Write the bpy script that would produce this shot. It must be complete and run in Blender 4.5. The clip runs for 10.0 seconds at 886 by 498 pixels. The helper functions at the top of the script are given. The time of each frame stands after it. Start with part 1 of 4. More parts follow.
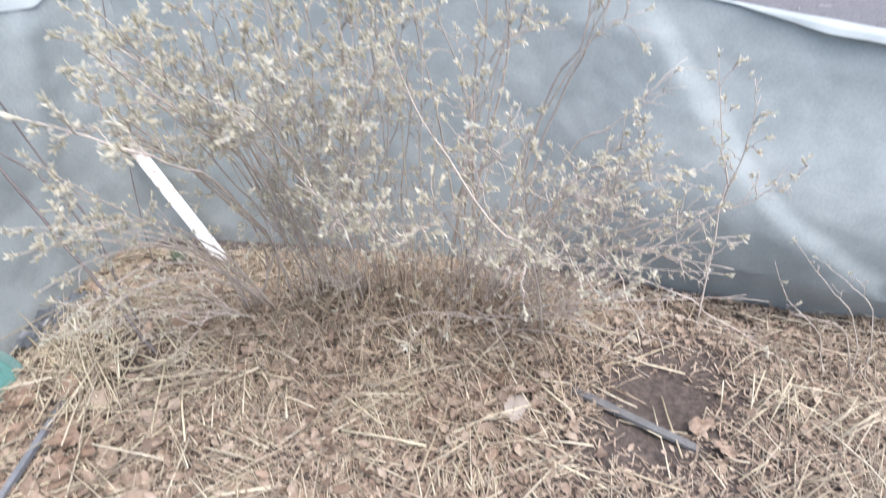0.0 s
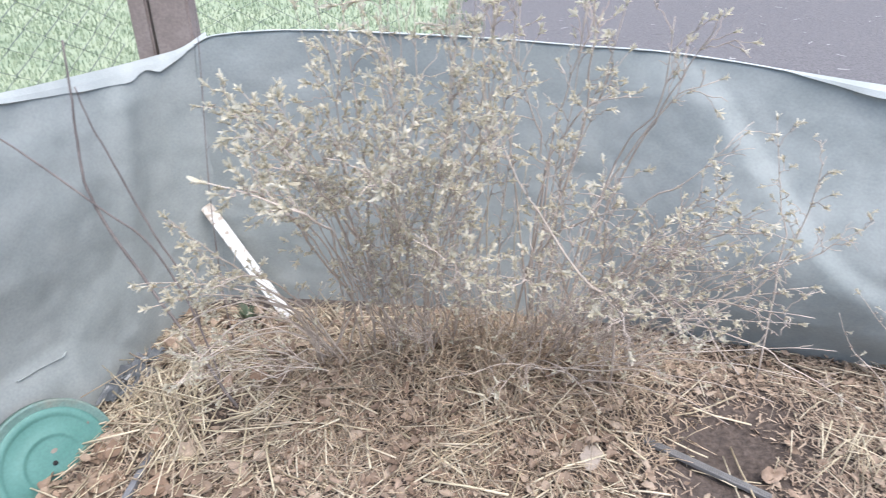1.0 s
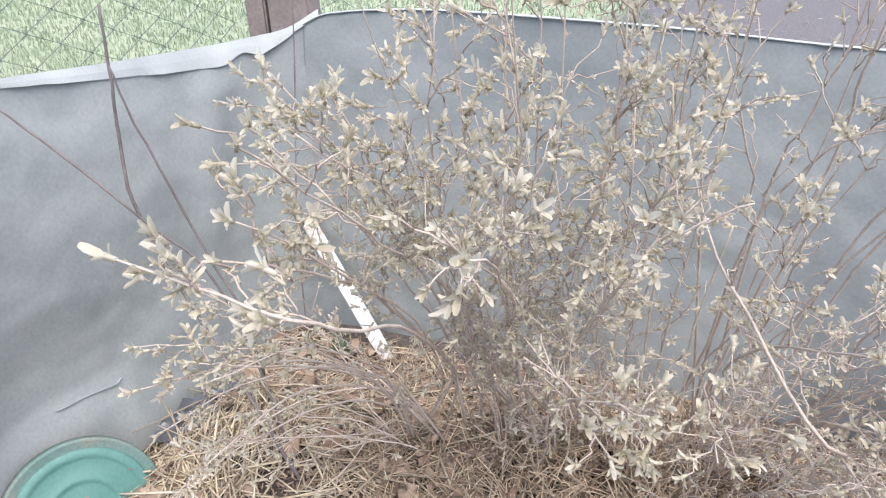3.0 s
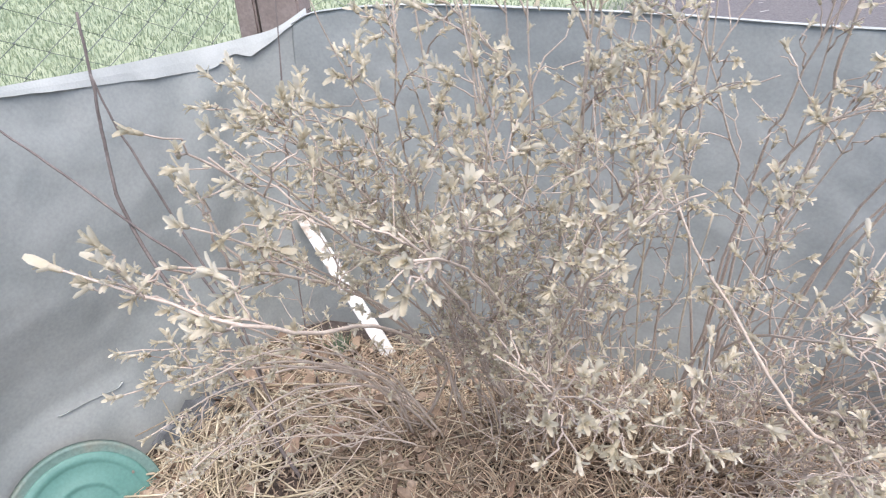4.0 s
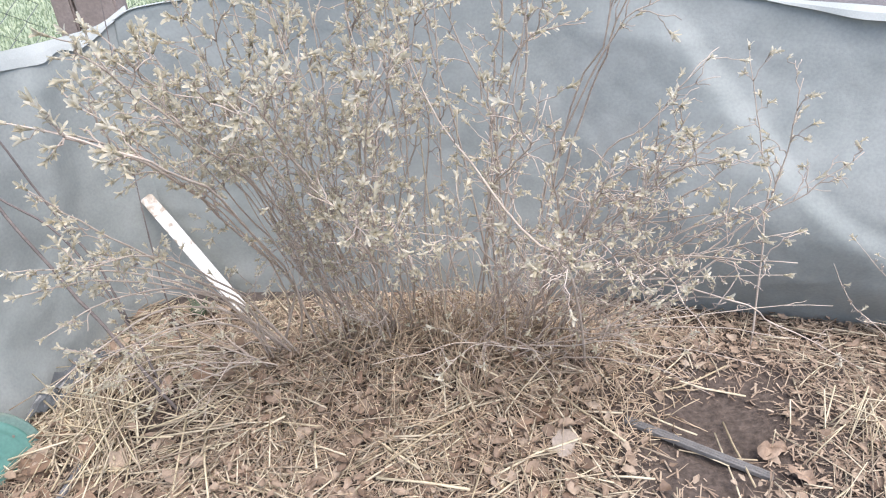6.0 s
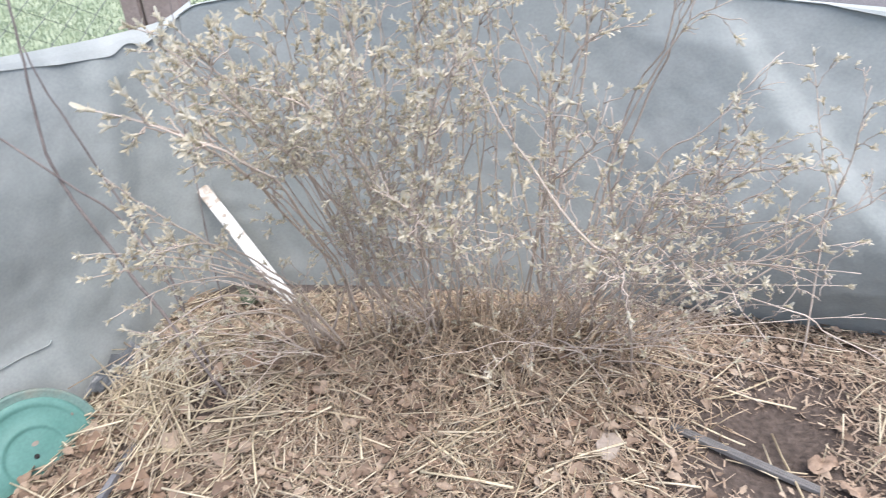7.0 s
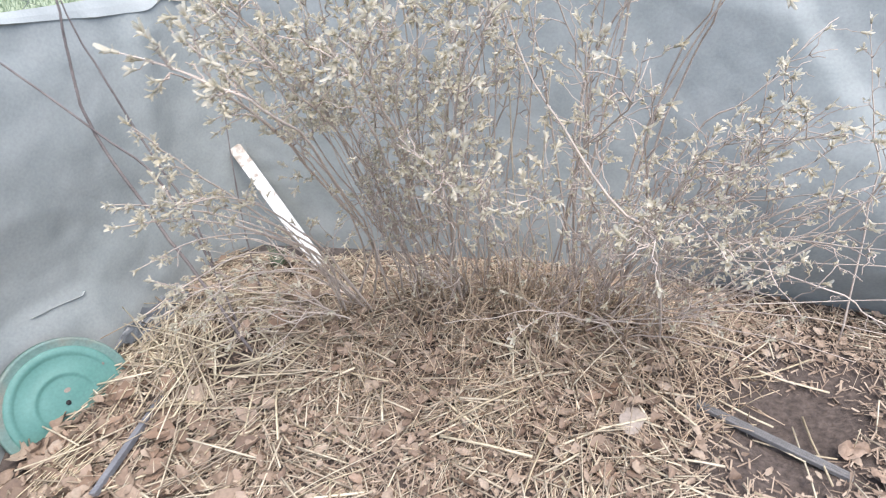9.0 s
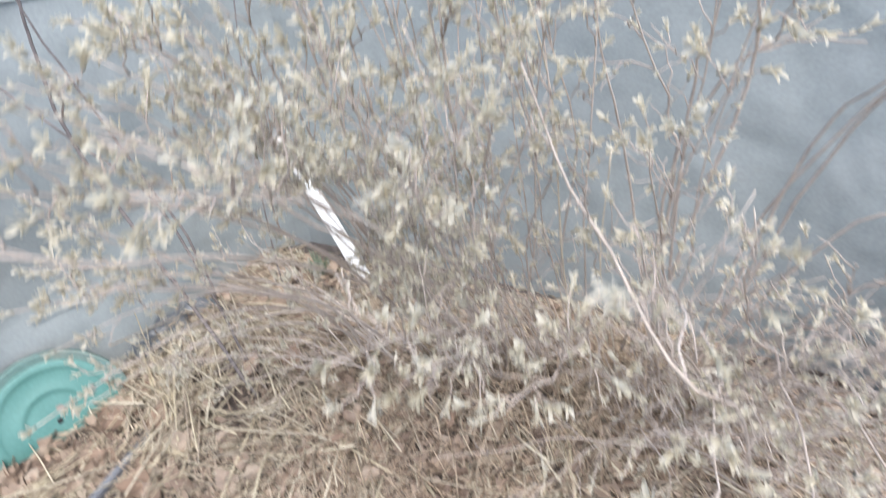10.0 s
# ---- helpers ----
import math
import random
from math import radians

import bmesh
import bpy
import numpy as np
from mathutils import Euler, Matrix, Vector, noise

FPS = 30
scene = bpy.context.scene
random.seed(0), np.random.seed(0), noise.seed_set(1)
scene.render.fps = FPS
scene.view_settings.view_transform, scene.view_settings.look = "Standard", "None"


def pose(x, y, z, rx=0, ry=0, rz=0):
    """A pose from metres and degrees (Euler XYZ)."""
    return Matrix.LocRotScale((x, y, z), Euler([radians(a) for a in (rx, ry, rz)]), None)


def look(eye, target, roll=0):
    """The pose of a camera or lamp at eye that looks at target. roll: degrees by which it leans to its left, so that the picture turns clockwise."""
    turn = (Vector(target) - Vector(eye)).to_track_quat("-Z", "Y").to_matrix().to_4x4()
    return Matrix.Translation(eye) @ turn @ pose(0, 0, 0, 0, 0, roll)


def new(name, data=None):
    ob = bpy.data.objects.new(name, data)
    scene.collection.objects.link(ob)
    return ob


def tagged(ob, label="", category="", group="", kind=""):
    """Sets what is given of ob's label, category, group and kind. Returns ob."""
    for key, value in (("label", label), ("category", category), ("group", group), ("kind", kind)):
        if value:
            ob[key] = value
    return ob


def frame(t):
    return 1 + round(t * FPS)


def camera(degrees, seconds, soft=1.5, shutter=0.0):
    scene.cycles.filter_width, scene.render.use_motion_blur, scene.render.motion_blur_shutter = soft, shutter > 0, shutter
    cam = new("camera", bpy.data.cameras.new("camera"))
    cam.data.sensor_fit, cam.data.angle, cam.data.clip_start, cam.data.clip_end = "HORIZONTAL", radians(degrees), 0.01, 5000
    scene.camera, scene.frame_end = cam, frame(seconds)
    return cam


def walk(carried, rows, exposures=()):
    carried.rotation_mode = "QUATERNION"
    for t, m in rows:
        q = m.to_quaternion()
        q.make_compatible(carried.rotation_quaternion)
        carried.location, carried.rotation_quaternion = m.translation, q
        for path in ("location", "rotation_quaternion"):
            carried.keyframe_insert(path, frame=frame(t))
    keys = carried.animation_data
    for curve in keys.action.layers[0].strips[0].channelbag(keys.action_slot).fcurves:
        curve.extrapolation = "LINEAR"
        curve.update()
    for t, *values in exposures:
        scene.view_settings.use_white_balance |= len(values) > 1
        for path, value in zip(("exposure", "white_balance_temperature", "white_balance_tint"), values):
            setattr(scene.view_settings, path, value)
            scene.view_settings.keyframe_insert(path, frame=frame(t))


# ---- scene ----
cam = camera(66.2, 10.0, soft=1.12, shutter=0.45)
PATH = [
    (0, (0.078, -0.067, 1.326), (0.035, 1.561, 0.166), 1.1),
    (0.5, (-0.028, -0.111, 1.359), (-0.026, 1.614, 0.346), 1.7),
    (1, (-0.082, -0.155, 1.36), (-0.165, 1.569, 0.35), -0.0),
    (1.5, (-0.148, -0.086, 1.304), (-0.318, 1.631, 0.293), 2.2),
    (2, (-0.151, 0.054, 1.274), (-0.428, 1.763, 0.273), 0.2),
    (2.5, (-0.104, 0.259, 1.231), (-0.49, 1.935, 0.209), 1.1),
    (2.7, (-0.106, 0.304, 1.22), (-0.558, 1.968, 0.206), 0.6),
    (4, (-0.06, 0.346, 1.219), (-0.6, 1.976, 0.194), -3.6),
    (4.5, (-0.026, 0.273, 1.235), (-0.394, 1.956, 0.219), -3.2),
    (5, (0.01, 0.15, 1.212), (-0.24, 1.859, 0.204), -3.6),
    (5.5, (0.05, 0.041, 1.205), (-0.078, 1.745, 0.165), -3.3),
    (5.7, (0.068, -0.015, 1.203), (-0.041, 1.704, 0.186), -4.0),
    (6.8, (0.04, -0.038, 1.21), (-0.137, 1.682, 0.204), -4.0),
    (7, (0.034, -0.043, 1.207), (-0.187, 1.673, 0.203), -3.9),
    (7.5, (0.012, -0.05, 1.188), (-0.345, 1.614, 0.137), -5.3),
    (8, (0.008, -0.054, 1.18), (-0.41, 1.585, 0.112), -5.9),
    (8.5, (0.018, -0.059, 1.169), (-0.337, 1.594, 0.102), -3.4),
    (9, (0.044, -0.033, 1.181), (-0.272, 1.628, 0.114), -3.5),
    (9.5, (0.089, 0.223, 1.138), (-0.358, 1.81, 0.005), -7.5),
    (9.7, (0.11, 0.327, 1.142), (-0.403, 1.821, -0.085), -2.1),
    (10, (0.122, 0.447, 1.199), (-0.522, 1.907, -0.006), -4.4),
]
walk(cam, [(t, look(eye, target, roll)) for t, eye, target, roll in PATH], exposures=[(0.0, 1.37, 6120, 11.0), (1.0, 1.25, 6180, 10.9), (1.5, 1.25, 6330, 12.0), (2.5, 1.27, 6400, 13.0), (4.0, 1.19, 6510, 14.5), (5.0, 1.17, 6570, 14.2), (5.5, 1.21, 6500, 13.2), (7.0, 1.27, 6350, 11.8), (8.0, 1.30, 6270, 11.6), (9.0, 1.29, 6280, 11.8), (9.5, 1.41, 6200, 11.2), (10.0, 1.30, 6150, 9.8)])

# ---- light ----
SUN_EL, SUN_AZ = 66.0, 140.0
world = bpy.data.worlds.new("overcast_sky")
scene.world = world
world.use_nodes = True
wn, wl = world.node_tree.nodes, world.node_tree.links
sky = wn.new("ShaderNodeTexSky")
sky.sky_type, sky.sun_disc = "NISHITA", False
sky.sun_elevation, sky.sun_rotation = radians(SUN_EL), radians(SUN_AZ)
sky.air_density, sky.dust_density, sky.ozone_density = 1.0, 3.0, 1.0
wl.new(sky.outputs[0], wn["Background"].inputs[0])
wn["Background"].inputs[1].default_value = 0.15
sun = new("sun", bpy.data.lights.new("sun", "SUN"))
sun.data.energy, sun.data.angle, sun.data.color = 1.5, radians(60), (1.0, 0.98, 0.945)
az = radians(SUN_AZ)
sun.matrix_world = look((0, 0, 6), (-6 * math.sin(az) / math.tan(radians(SUN_EL)), -6 * math.cos(az) / math.tan(radians(SUN_EL)), 0))


# ---- materials ----
def material(name, stops, scale=8.0, fine=120.0, rough=0.8, bump=0.3, source="noise", spread=0.5, metal=0.0, coords="Object", fine_mix=0.35, through_light=0.0):
    """Colour ramp over a coarse noise (or a random value for each island or object), with a fine grain laid over it."""
    m = bpy.data.materials.new(name)
    m.use_nodes = True
    n, l = m.node_tree.nodes, m.node_tree.links
    b = n["Principled BSDF"]
    b.inputs["Roughness"].default_value, b.inputs["Metallic"].default_value = rough, metal
    tc = n.new("ShaderNodeTexCoord")
    co = tc.outputs[coords]
    big, small = n.new("ShaderNodeTexNoise"), n.new("ShaderNodeTexNoise")
    for tex, sc, det in ((big, scale, 5.0), (small, fine, 3.0)):
        tex.inputs["Scale"].default_value, tex.inputs["Detail"].default_value = sc, det
        l.new(co, tex.inputs["Vector"])
    ramp = n.new("ShaderNodeValToRGB")
    while len(ramp.color_ramp.elements) < len(stops):
        ramp.color_ramp.elements.new(0.5)
    for e, (p, c) in zip(ramp.color_ramp.elements, stops):
        e.position, e.color = p, (*c, 1.0)
    if source == "noise":
        l.new(big.outputs["Fac"], ramp.inputs["Fac"])
    else:
        if source == "island":
            rnd = n.new("ShaderNodeNewGeometry").outputs["Random Per Island"]
        else:
            rnd = n.new("ShaderNodeObjectInfo").outputs["Random"]
        mix = n.new("ShaderNodeMix")
        mix.inputs[0].default_value = 1.0 - spread
        l.new(rnd, mix.inputs[2])
        l.new(big.outputs["Fac"], mix.inputs[3])
        l.new(mix.outputs[0], ramp.inputs["Fac"])
    grain = n.new("ShaderNodeMix")
    grain.data_type, grain.blend_type = "RGBA", "OVERLAY"
    grain.inputs[0].default_value = fine_mix
    l.new(ramp.outputs[0], grain.inputs[6])
    l.new(small.outputs["Fac"], grain.inputs[7])
    l.new(grain.outputs[2], b.inputs["Base Color"])
    if bump:
        bp = n.new("ShaderNodeBump")
        bp.inputs["Strength"].default_value, bp.inputs["Distance"].default_value = bump, 0.003
        l.new(small.outputs["Fac"], bp.inputs["Height"])
        l.new(bp.outputs[0], b.inputs["Normal"])
    if through_light:
        tr, add = n.new("ShaderNodeBsdfTranslucent"), n.new("ShaderNodeMixShader")
        add.inputs[0].default_value = through_light
        l.new(grain.outputs[2], tr.inputs["Color"])
        l.new(b.outputs[0], add.inputs[1])
        l.new(tr.outputs[0], add.inputs[2])
        l.new(add.outputs[0], n["Material Output"].inputs["Surface"])
    return m


M_FABRIC = material("grey_garden_fabric", [(0.26, (0.280, 0.309, 0.301)), (0.5, (0.319, 0.346, 0.337)), (0.74, (0.358, 0.382, 0.371))], 9.0, 130.0, 0.8, 0.15, fine_mix=0.17, through_light=0.12)
M_HEM = material("pale_fabric_edge", [(0.3, (0.335, 0.362, 0.352)), (0.7, (0.42, 0.446, 0.434))], 9.0, 260.0, 0.8, 0.1, fine_mix=0.15)
M_STRAW = material("straw", [(0.12, (0.24, 0.187, 0.137)), (0.4, (0.37, 0.302, 0.217)), (0.65, (0.47, 0.398, 0.286)), (0.9, (0.59, 0.515, 0.382))], 4.0, 90.0, 0.6, 0.15, source="island", spread=0.75)
M_STRAW_ONE = material("straw_stalk", [(0.1, (0.37, 0.302, 0.20)), (0.5, (0.51, 0.437, 0.298)), (0.95, (0.63, 0.56, 0.41))], 4.0, 90.0, 0.55, 0.15, source="object", spread=0.75)
M_CHAFF = material("chaff", [(0.1, (0.20, 0.143, 0.102)), (0.5, (0.31, 0.232, 0.168)), (0.9, (0.43, 0.345, 0.256))], 6.0, 90.0, 0.8, 0.1, source="island", spread=0.8)
M_DEAD = material("dead_leaf", [(0.1, (0.12, 0.080, 0.055)), (0.35, (0.20, 0.132, 0.088)), (0.65, (0.285, 0.198, 0.138)), (0.95, (0.36, 0.285, 0.22))], 30.0, 160.0, 0.75, 0.3, source="object", spread=0.75)
M_DEAD_ISLAND = material("dead_leaf_litter", [(0.1, (0.12, 0.08, 0.056)), (0.4, (0.21, 0.15, 0.106)), (0.7, (0.28, 0.21, 0.152)), (0.95, (0.37, 0.30, 0.228))], 30.0, 160.0, 0.75, 0.3, source="island", spread=0.75)
M_DRY = material("dry_shoots", [(0.1, (0.29, 0.205, 0.138)), (0.5, (0.43, 0.328, 0.226)), (0.9, (0.58, 0.47, 0.33))], 5.0, 90.0, 0.7, 0.1, source="island", spread=0.75)
M_CURL = material("curled_brown_leaf", [(0.3, (0.20, 0.138, 0.096)), (0.7, (0.34, 0.252, 0.185))], 22.0, 160.0, 0.75, 0.4)
M_GREYLEAF = material("grey_brown_leaf", [(0.3, (0.27, 0.225, 0.185)), (0.7, (0.38, 0.325, 0.27))], 26.0, 160.0, 0.75, 0.3)
M_FILM = material("dark_film", [(0.3, (0.06, 0.066, 0.07)), (0.7, (0.15, 0.16, 0.168))], 14.0, 160.0, 0.3, 0.2)
M_BARK = material("shrub_bark", [(0.25, (0.41, 0.334, 0.277)), (0.5, (0.53, 0.447, 0.375)), (0.8, (0.63, 0.548, 0.466))], 16.0, 220.0, 0.8, 0.4)
M_TWIG = material("young_twig_bark", [(0.25, (0.31, 0.25, 0.206)), (0.5, (0.42, 0.35, 0.293)), (0.8, (0.53, 0.452, 0.385))], 16.0, 220.0, 0.75, 0.3)
M_DARKBARK = material("bare_twig_bark", [(0.25, (0.13, 0.11, 0.105)), (0.75, (0.25, 0.215, 0.20))], 20.0, 220.0, 0.8, 0.4)
M_LEAF = material("opening_leaf", [(0.1, (0.55, 0.498, 0.365)), (0.45, (0.645, 0.595, 0.465)), (0.9, (0.74, 0.695, 0.58))], 25.0, 200.0, 0.55, 0.15, source="object", spread=0.7, through_light=0.5)
M_LEAF_ISLAND = material("opening_leaf_far", [(0.1, (0.585, 0.528, 0.39)), (0.45, (0.68, 0.627, 0.495)), (0.9, (0.77, 0.727, 0.61))], 9.0, 200.0, 0.55, 0.15, source="island", spread=0.7, through_light=0.5)
M_PALE = material("dry_stalk", [(0.3, (0.50, 0.43, 0.32)), (0.7, (0.66, 0.58, 0.45))], 30.0, 200.0, 0.7, 0.2)
M_WHITE = material("worn_white_paint", [(0.36, (0.40, 0.34, 0.28)), (0.44, (0.70, 0.70, 0.68)), (0.7, (0.82, 0.82, 0.81))], 26.0, 180.0, 0.6, 0.3)
M_BARE = material("peeled_lath", [(0.38, (0.36, 0.29, 0.23)), (0.52, (0.50, 0.45, 0.39)), (0.60, (0.74, 0.73, 0.70))], 40.0, 180.0, 0.75, 0.3)
M_BOARD = material("grey_board", [(0.3, (0.105, 0.101, 0.098)), (0.7, (0.17, 0.164, 0.158))], 14.0, 160.0, 0.8, 0.4)
M_STRIP = material("grey_plastic", [(0.3, (0.12, 0.125, 0.135)), (0.7, (0.20, 0.205, 0.22))], 12.0, 200.0, 0.4, 0.1)
M_GREEN = material("green_enamel", [(0.3, (0.068, 0.180, 0.153)), (0.7, (0.105, 0.232, 0.202))], 9.0, 140.0, 0.55, 0.1, fine_mix=0.2)
M_RIM = material("dull_rim", [(0.35, (0.095, 0.175, 0.153)), (0.52, (0.125, 0.20, 0.178)), (0.66, (0.20, 0.19, 0.155))], 7.0, 140.0, 0.6, 0.2)
M_RUST = material("rust", [(0.3, (0.17, 0.15, 0.125)), (0.7, (0.27, 0.225, 0.19))], 40.0, 200.0, 0.85, 0.4)
M_HOLE = material("hole_shade", [(0.3, (0.012, 0.012, 0.012)), (0.7, (0.025, 0.025, 0.025))], 30.0, 200.0, 0.9, 0.0)
M_POST = material("brown_post", [(0.3, (0.19, 0.15, 0.135)), (0.7, (0.29, 0.235, 0.215))], 9.0, 120.0, 0.65, 0.3)
M_WIRE = material("galvanised_wire", [(0.3, (0.10, 0.115, 0.105)), (0.7, (0.18, 0.195, 0.18))], 30.0, 200.0, 0.6, 0.1, metal=0.4)
M_BLADE = material("grass_blade", [(0.1, (0.25, 0.305, 0.195)), (0.5, (0.30, 0.355, 0.235)), (0.85, (0.345, 0.39, 0.27))], 1.2, 50.0, 0.8, 0.0, source="island", spread=0.45, through_light=0.5)
M_WEED = material("fresh_weed", [(0.1, (0.06, 0.09, 0.055)), (0.5, (0.10, 0.135, 0.085)), (0.9, (0.16, 0.19, 0.125))], 12.0, 90.0, 0.6, 0.1, source="island", spread=0.6, through_light=0.25)
M_FLECK = material("pale_fleck", [(0.2, (0.20, 0.19, 0.18)), (0.8, (0.36, 0.35, 0.33))], 20.0, 90.0, 0.7, 0.0, source="island", spread=0.8)


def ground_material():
    """Dark soil in the plot, the same soil painted paler for haze beyond the screen, rough turf to the left."""
    m = bpy.data.materials.new("garden_ground")
    m.use_nodes = True
    n, l = m.node_tree.nodes, m.node_tree.links
    b = n["Principled BSDF"]
    b.inputs["Roughness"].default_value = 0.95
    tc = n.new("ShaderNodeTexCoord")
    a, f, e = (n.new("ShaderNodeTexNoise") for _ in range(3))
    for tex, sc in ((a, 2.2), (f, 60.0), (e, 1.4)):
        tex.inputs["Scale"].default_value, tex.inputs["Detail"].default_value = sc, 6.0
        l.new(tc.outputs["Object"], tex.inputs["Vector"])
    # haze over the far soil is put into its paler, greyer ramp
    soil, hazed, turf = (n.new("ShaderNodeValToRGB") for _ in range(3))
    for ramp, lo, hi in ((hazed, (0.105, 0.098, 0.098), (0.198, 0.186, 0.184)), (soil, (0.052, 0.039, 0.032), (0.120, 0.093, 0.077)), (turf, (0.27, 0.33, 0.21), (0.40, 0.44, 0.30))):
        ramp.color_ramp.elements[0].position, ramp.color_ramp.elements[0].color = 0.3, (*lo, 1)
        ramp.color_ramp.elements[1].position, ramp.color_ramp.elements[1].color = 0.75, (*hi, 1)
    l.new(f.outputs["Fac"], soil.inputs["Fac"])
    l.new(f.outputs["Fac"], hazed.inputs["Fac"])
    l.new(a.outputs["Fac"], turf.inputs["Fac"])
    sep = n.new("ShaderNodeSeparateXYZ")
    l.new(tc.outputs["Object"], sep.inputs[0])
    # the hazy soil colour fades in along Y behind the back screen
    haze_mix = n.new("ShaderNodeMapRange")
    haze_mix.inputs[1].default_value, haze_mix.inputs[2].default_value = 1.8, 2.2
    l.new(sep.outputs["Y"], haze_mix.inputs[0])
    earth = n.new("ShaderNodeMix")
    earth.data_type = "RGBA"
    l.new(haze_mix.outputs[0], earth.inputs[0])
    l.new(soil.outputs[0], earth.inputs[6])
    l.new(hazed.outputs[0], earth.inputs[7])
    wob = n.new("ShaderNodeMath")
    wob.operation, wob.inputs[1].default_value = "MULTIPLY_ADD", 0.8
    l.new(e.outputs["Fac"], wob.inputs[0])
    l.new(sep.outputs["X"], wob.inputs[2])
    edge = n.new("ShaderNodeMapRange")
    edge.inputs[1].default_value, edge.inputs[2].default_value = -0.15, 0.15
    edge.inputs[3].default_value, edge.inputs[4].default_value = 1.0, 0.0
    l.new(wob.outputs[0], edge.inputs[0])
    far = n.new("ShaderNodeMapRange")
    far.inputs[1].default_value, far.inputs[2].default_value = 1.97, 2.07
    out_y = n.new("ShaderNodeMath")
    out_y.operation = "MAXIMUM"
    left = n.new("ShaderNodeMath")
    left.operation, left.inputs[0].default_value = "SUBTRACT", 0.55
    l.new(sep.outputs["X"], left.inputs[1])
    l.new(sep.outputs["Y"], out_y.inputs[0])
    l.new(left.outputs[0], out_y.inputs[1])
    l.new(out_y.outputs[0], far.inputs[0])
    both = n.new("ShaderNodeMath")
    both.operation = "MULTIPLY"
    l.new(edge.outputs[0], both.inputs[0])
    l.new(far.outputs[0], both.inputs[1])
    mix = n.new("ShaderNodeMix")
    mix.data_type = "RGBA"
    l.new(both.outputs[0], mix.inputs[0])
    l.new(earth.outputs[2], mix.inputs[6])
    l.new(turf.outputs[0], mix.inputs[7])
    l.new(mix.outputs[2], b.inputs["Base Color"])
    bp = n.new("ShaderNodeBump")
    bp.inputs["Strength"].default_value, bp.inputs["Distance"].default_value = 0.8, 0.02
    l.new(f.outputs["Fac"], bp.inputs["Height"])
    l.new(bp.outputs[0], b.inputs["Normal"])
    return m


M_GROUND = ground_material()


# ---- mesh helpers ----
rng = np.random.default_rng(7)


def mesh_of(name, verts, faces, mat, smooth=True):
    me = bpy.data.meshes.new(name)
    me.from_pydata([tuple(map(float, v)) for v in verts], [], faces)
    me.materials.append(mat)
    if smooth:
        me.polygons.foreach_set("use_smooth", [True] * len(me.polygons))
    me.update()
    return me


def part(name, me, parent, label=""):
    ob = new(name, me)
    ob.parent = parent
    return tagged(ob, label) if label else ob


def thing(name, at, label, category, group="", kind=""):
    ob = new(name)
    ob.location = at
    ob.empty_display_size = 0.05
    bpy.context.view_layer.update()
    return tagged(ob, label, category, group, kind)


def keep_place(ob):
    """World-space mesh under a parent that only has a location."""
    ob.location = -ob.parent.location
    return ob


class Soup:
    """Vertices and faces gathered from many small pieces."""

    def __init__(self):
        self.v, self.f, self.n = [], [], 0

    def add(self, verts, faces):
        self.v.extend(verts)
        self.f.extend([tuple(i + self.n for i in f) for f in faces])
        self.n += len(verts)

    def tube(self, pts, radii, sides=5, squash=1.0):
        pts = [Vector(p) for p in pts]
        k = len(pts)
        vs, fs, u = [], [], None
        for i, p in enumerate(pts):
            d = (pts[min(i + 1, k - 1)] - pts[max(i - 1, 0)]).normalized()
            if u is None:
                u = d.orthogonal().normalized()
            u = (u - d * u.dot(d)).normalized()
            w = d.cross(u)
            r = radii[i] if hasattr(radii, "__len__") else radii
            for j in range(sides):
                a = 2 * math.pi * j / sides
                vs.append(p + r * (math.cos(a) * u + squash * math.sin(a) * w))
        for i in range(k - 1):
            for j in range(sides):
                j2 = (j + 1) % sides
                fs.append((i * sides + j, i * sides + j2, (i + 1) * sides + j2, (i + 1) * sides + j))
        fs.append(tuple(range(sides - 1, -1, -1)))
        fs.append(tuple((k - 1) * sides + j for j in range(sides)))
        self.add(vs, fs)

    def mesh(self, name, mat, smooth=True):
        return mesh_of(name, self.v, self.f, mat, smooth)


def smooth_line(pts, steps):
    """Catmull-Rom line through the points (any number of values in each)."""
    p = [np.array(q, float) for q in pts]
    p = [2 * p[0] - p[1]] + p + [2 * p[-1] - p[-2]]
    out = []
    for i in range(1, len(p) - 2):
        for s in np.linspace(0, 1, steps, endpoint=False):
            a, b, c, d = p[i - 1], p[i], p[i + 1], p[i + 2]
            out.append(0.5 * (2 * b + (c - a) * s + (2 * a - 5 * b + 4 * c - d) * s * s + (3 * b - a - 3 * c + d) * s ** 3))
    out.append(p[-2])
    return out


def wob(x, y, z=0.0, s=1.0):
    return noise.noise(Vector((x * s, y * s, z * s)))


def bump2(x, y, cx, cy, rx, ry):
    return math.exp(-(((x - cx) / rx) ** 2 + ((y - cy) / ry) ** 2))


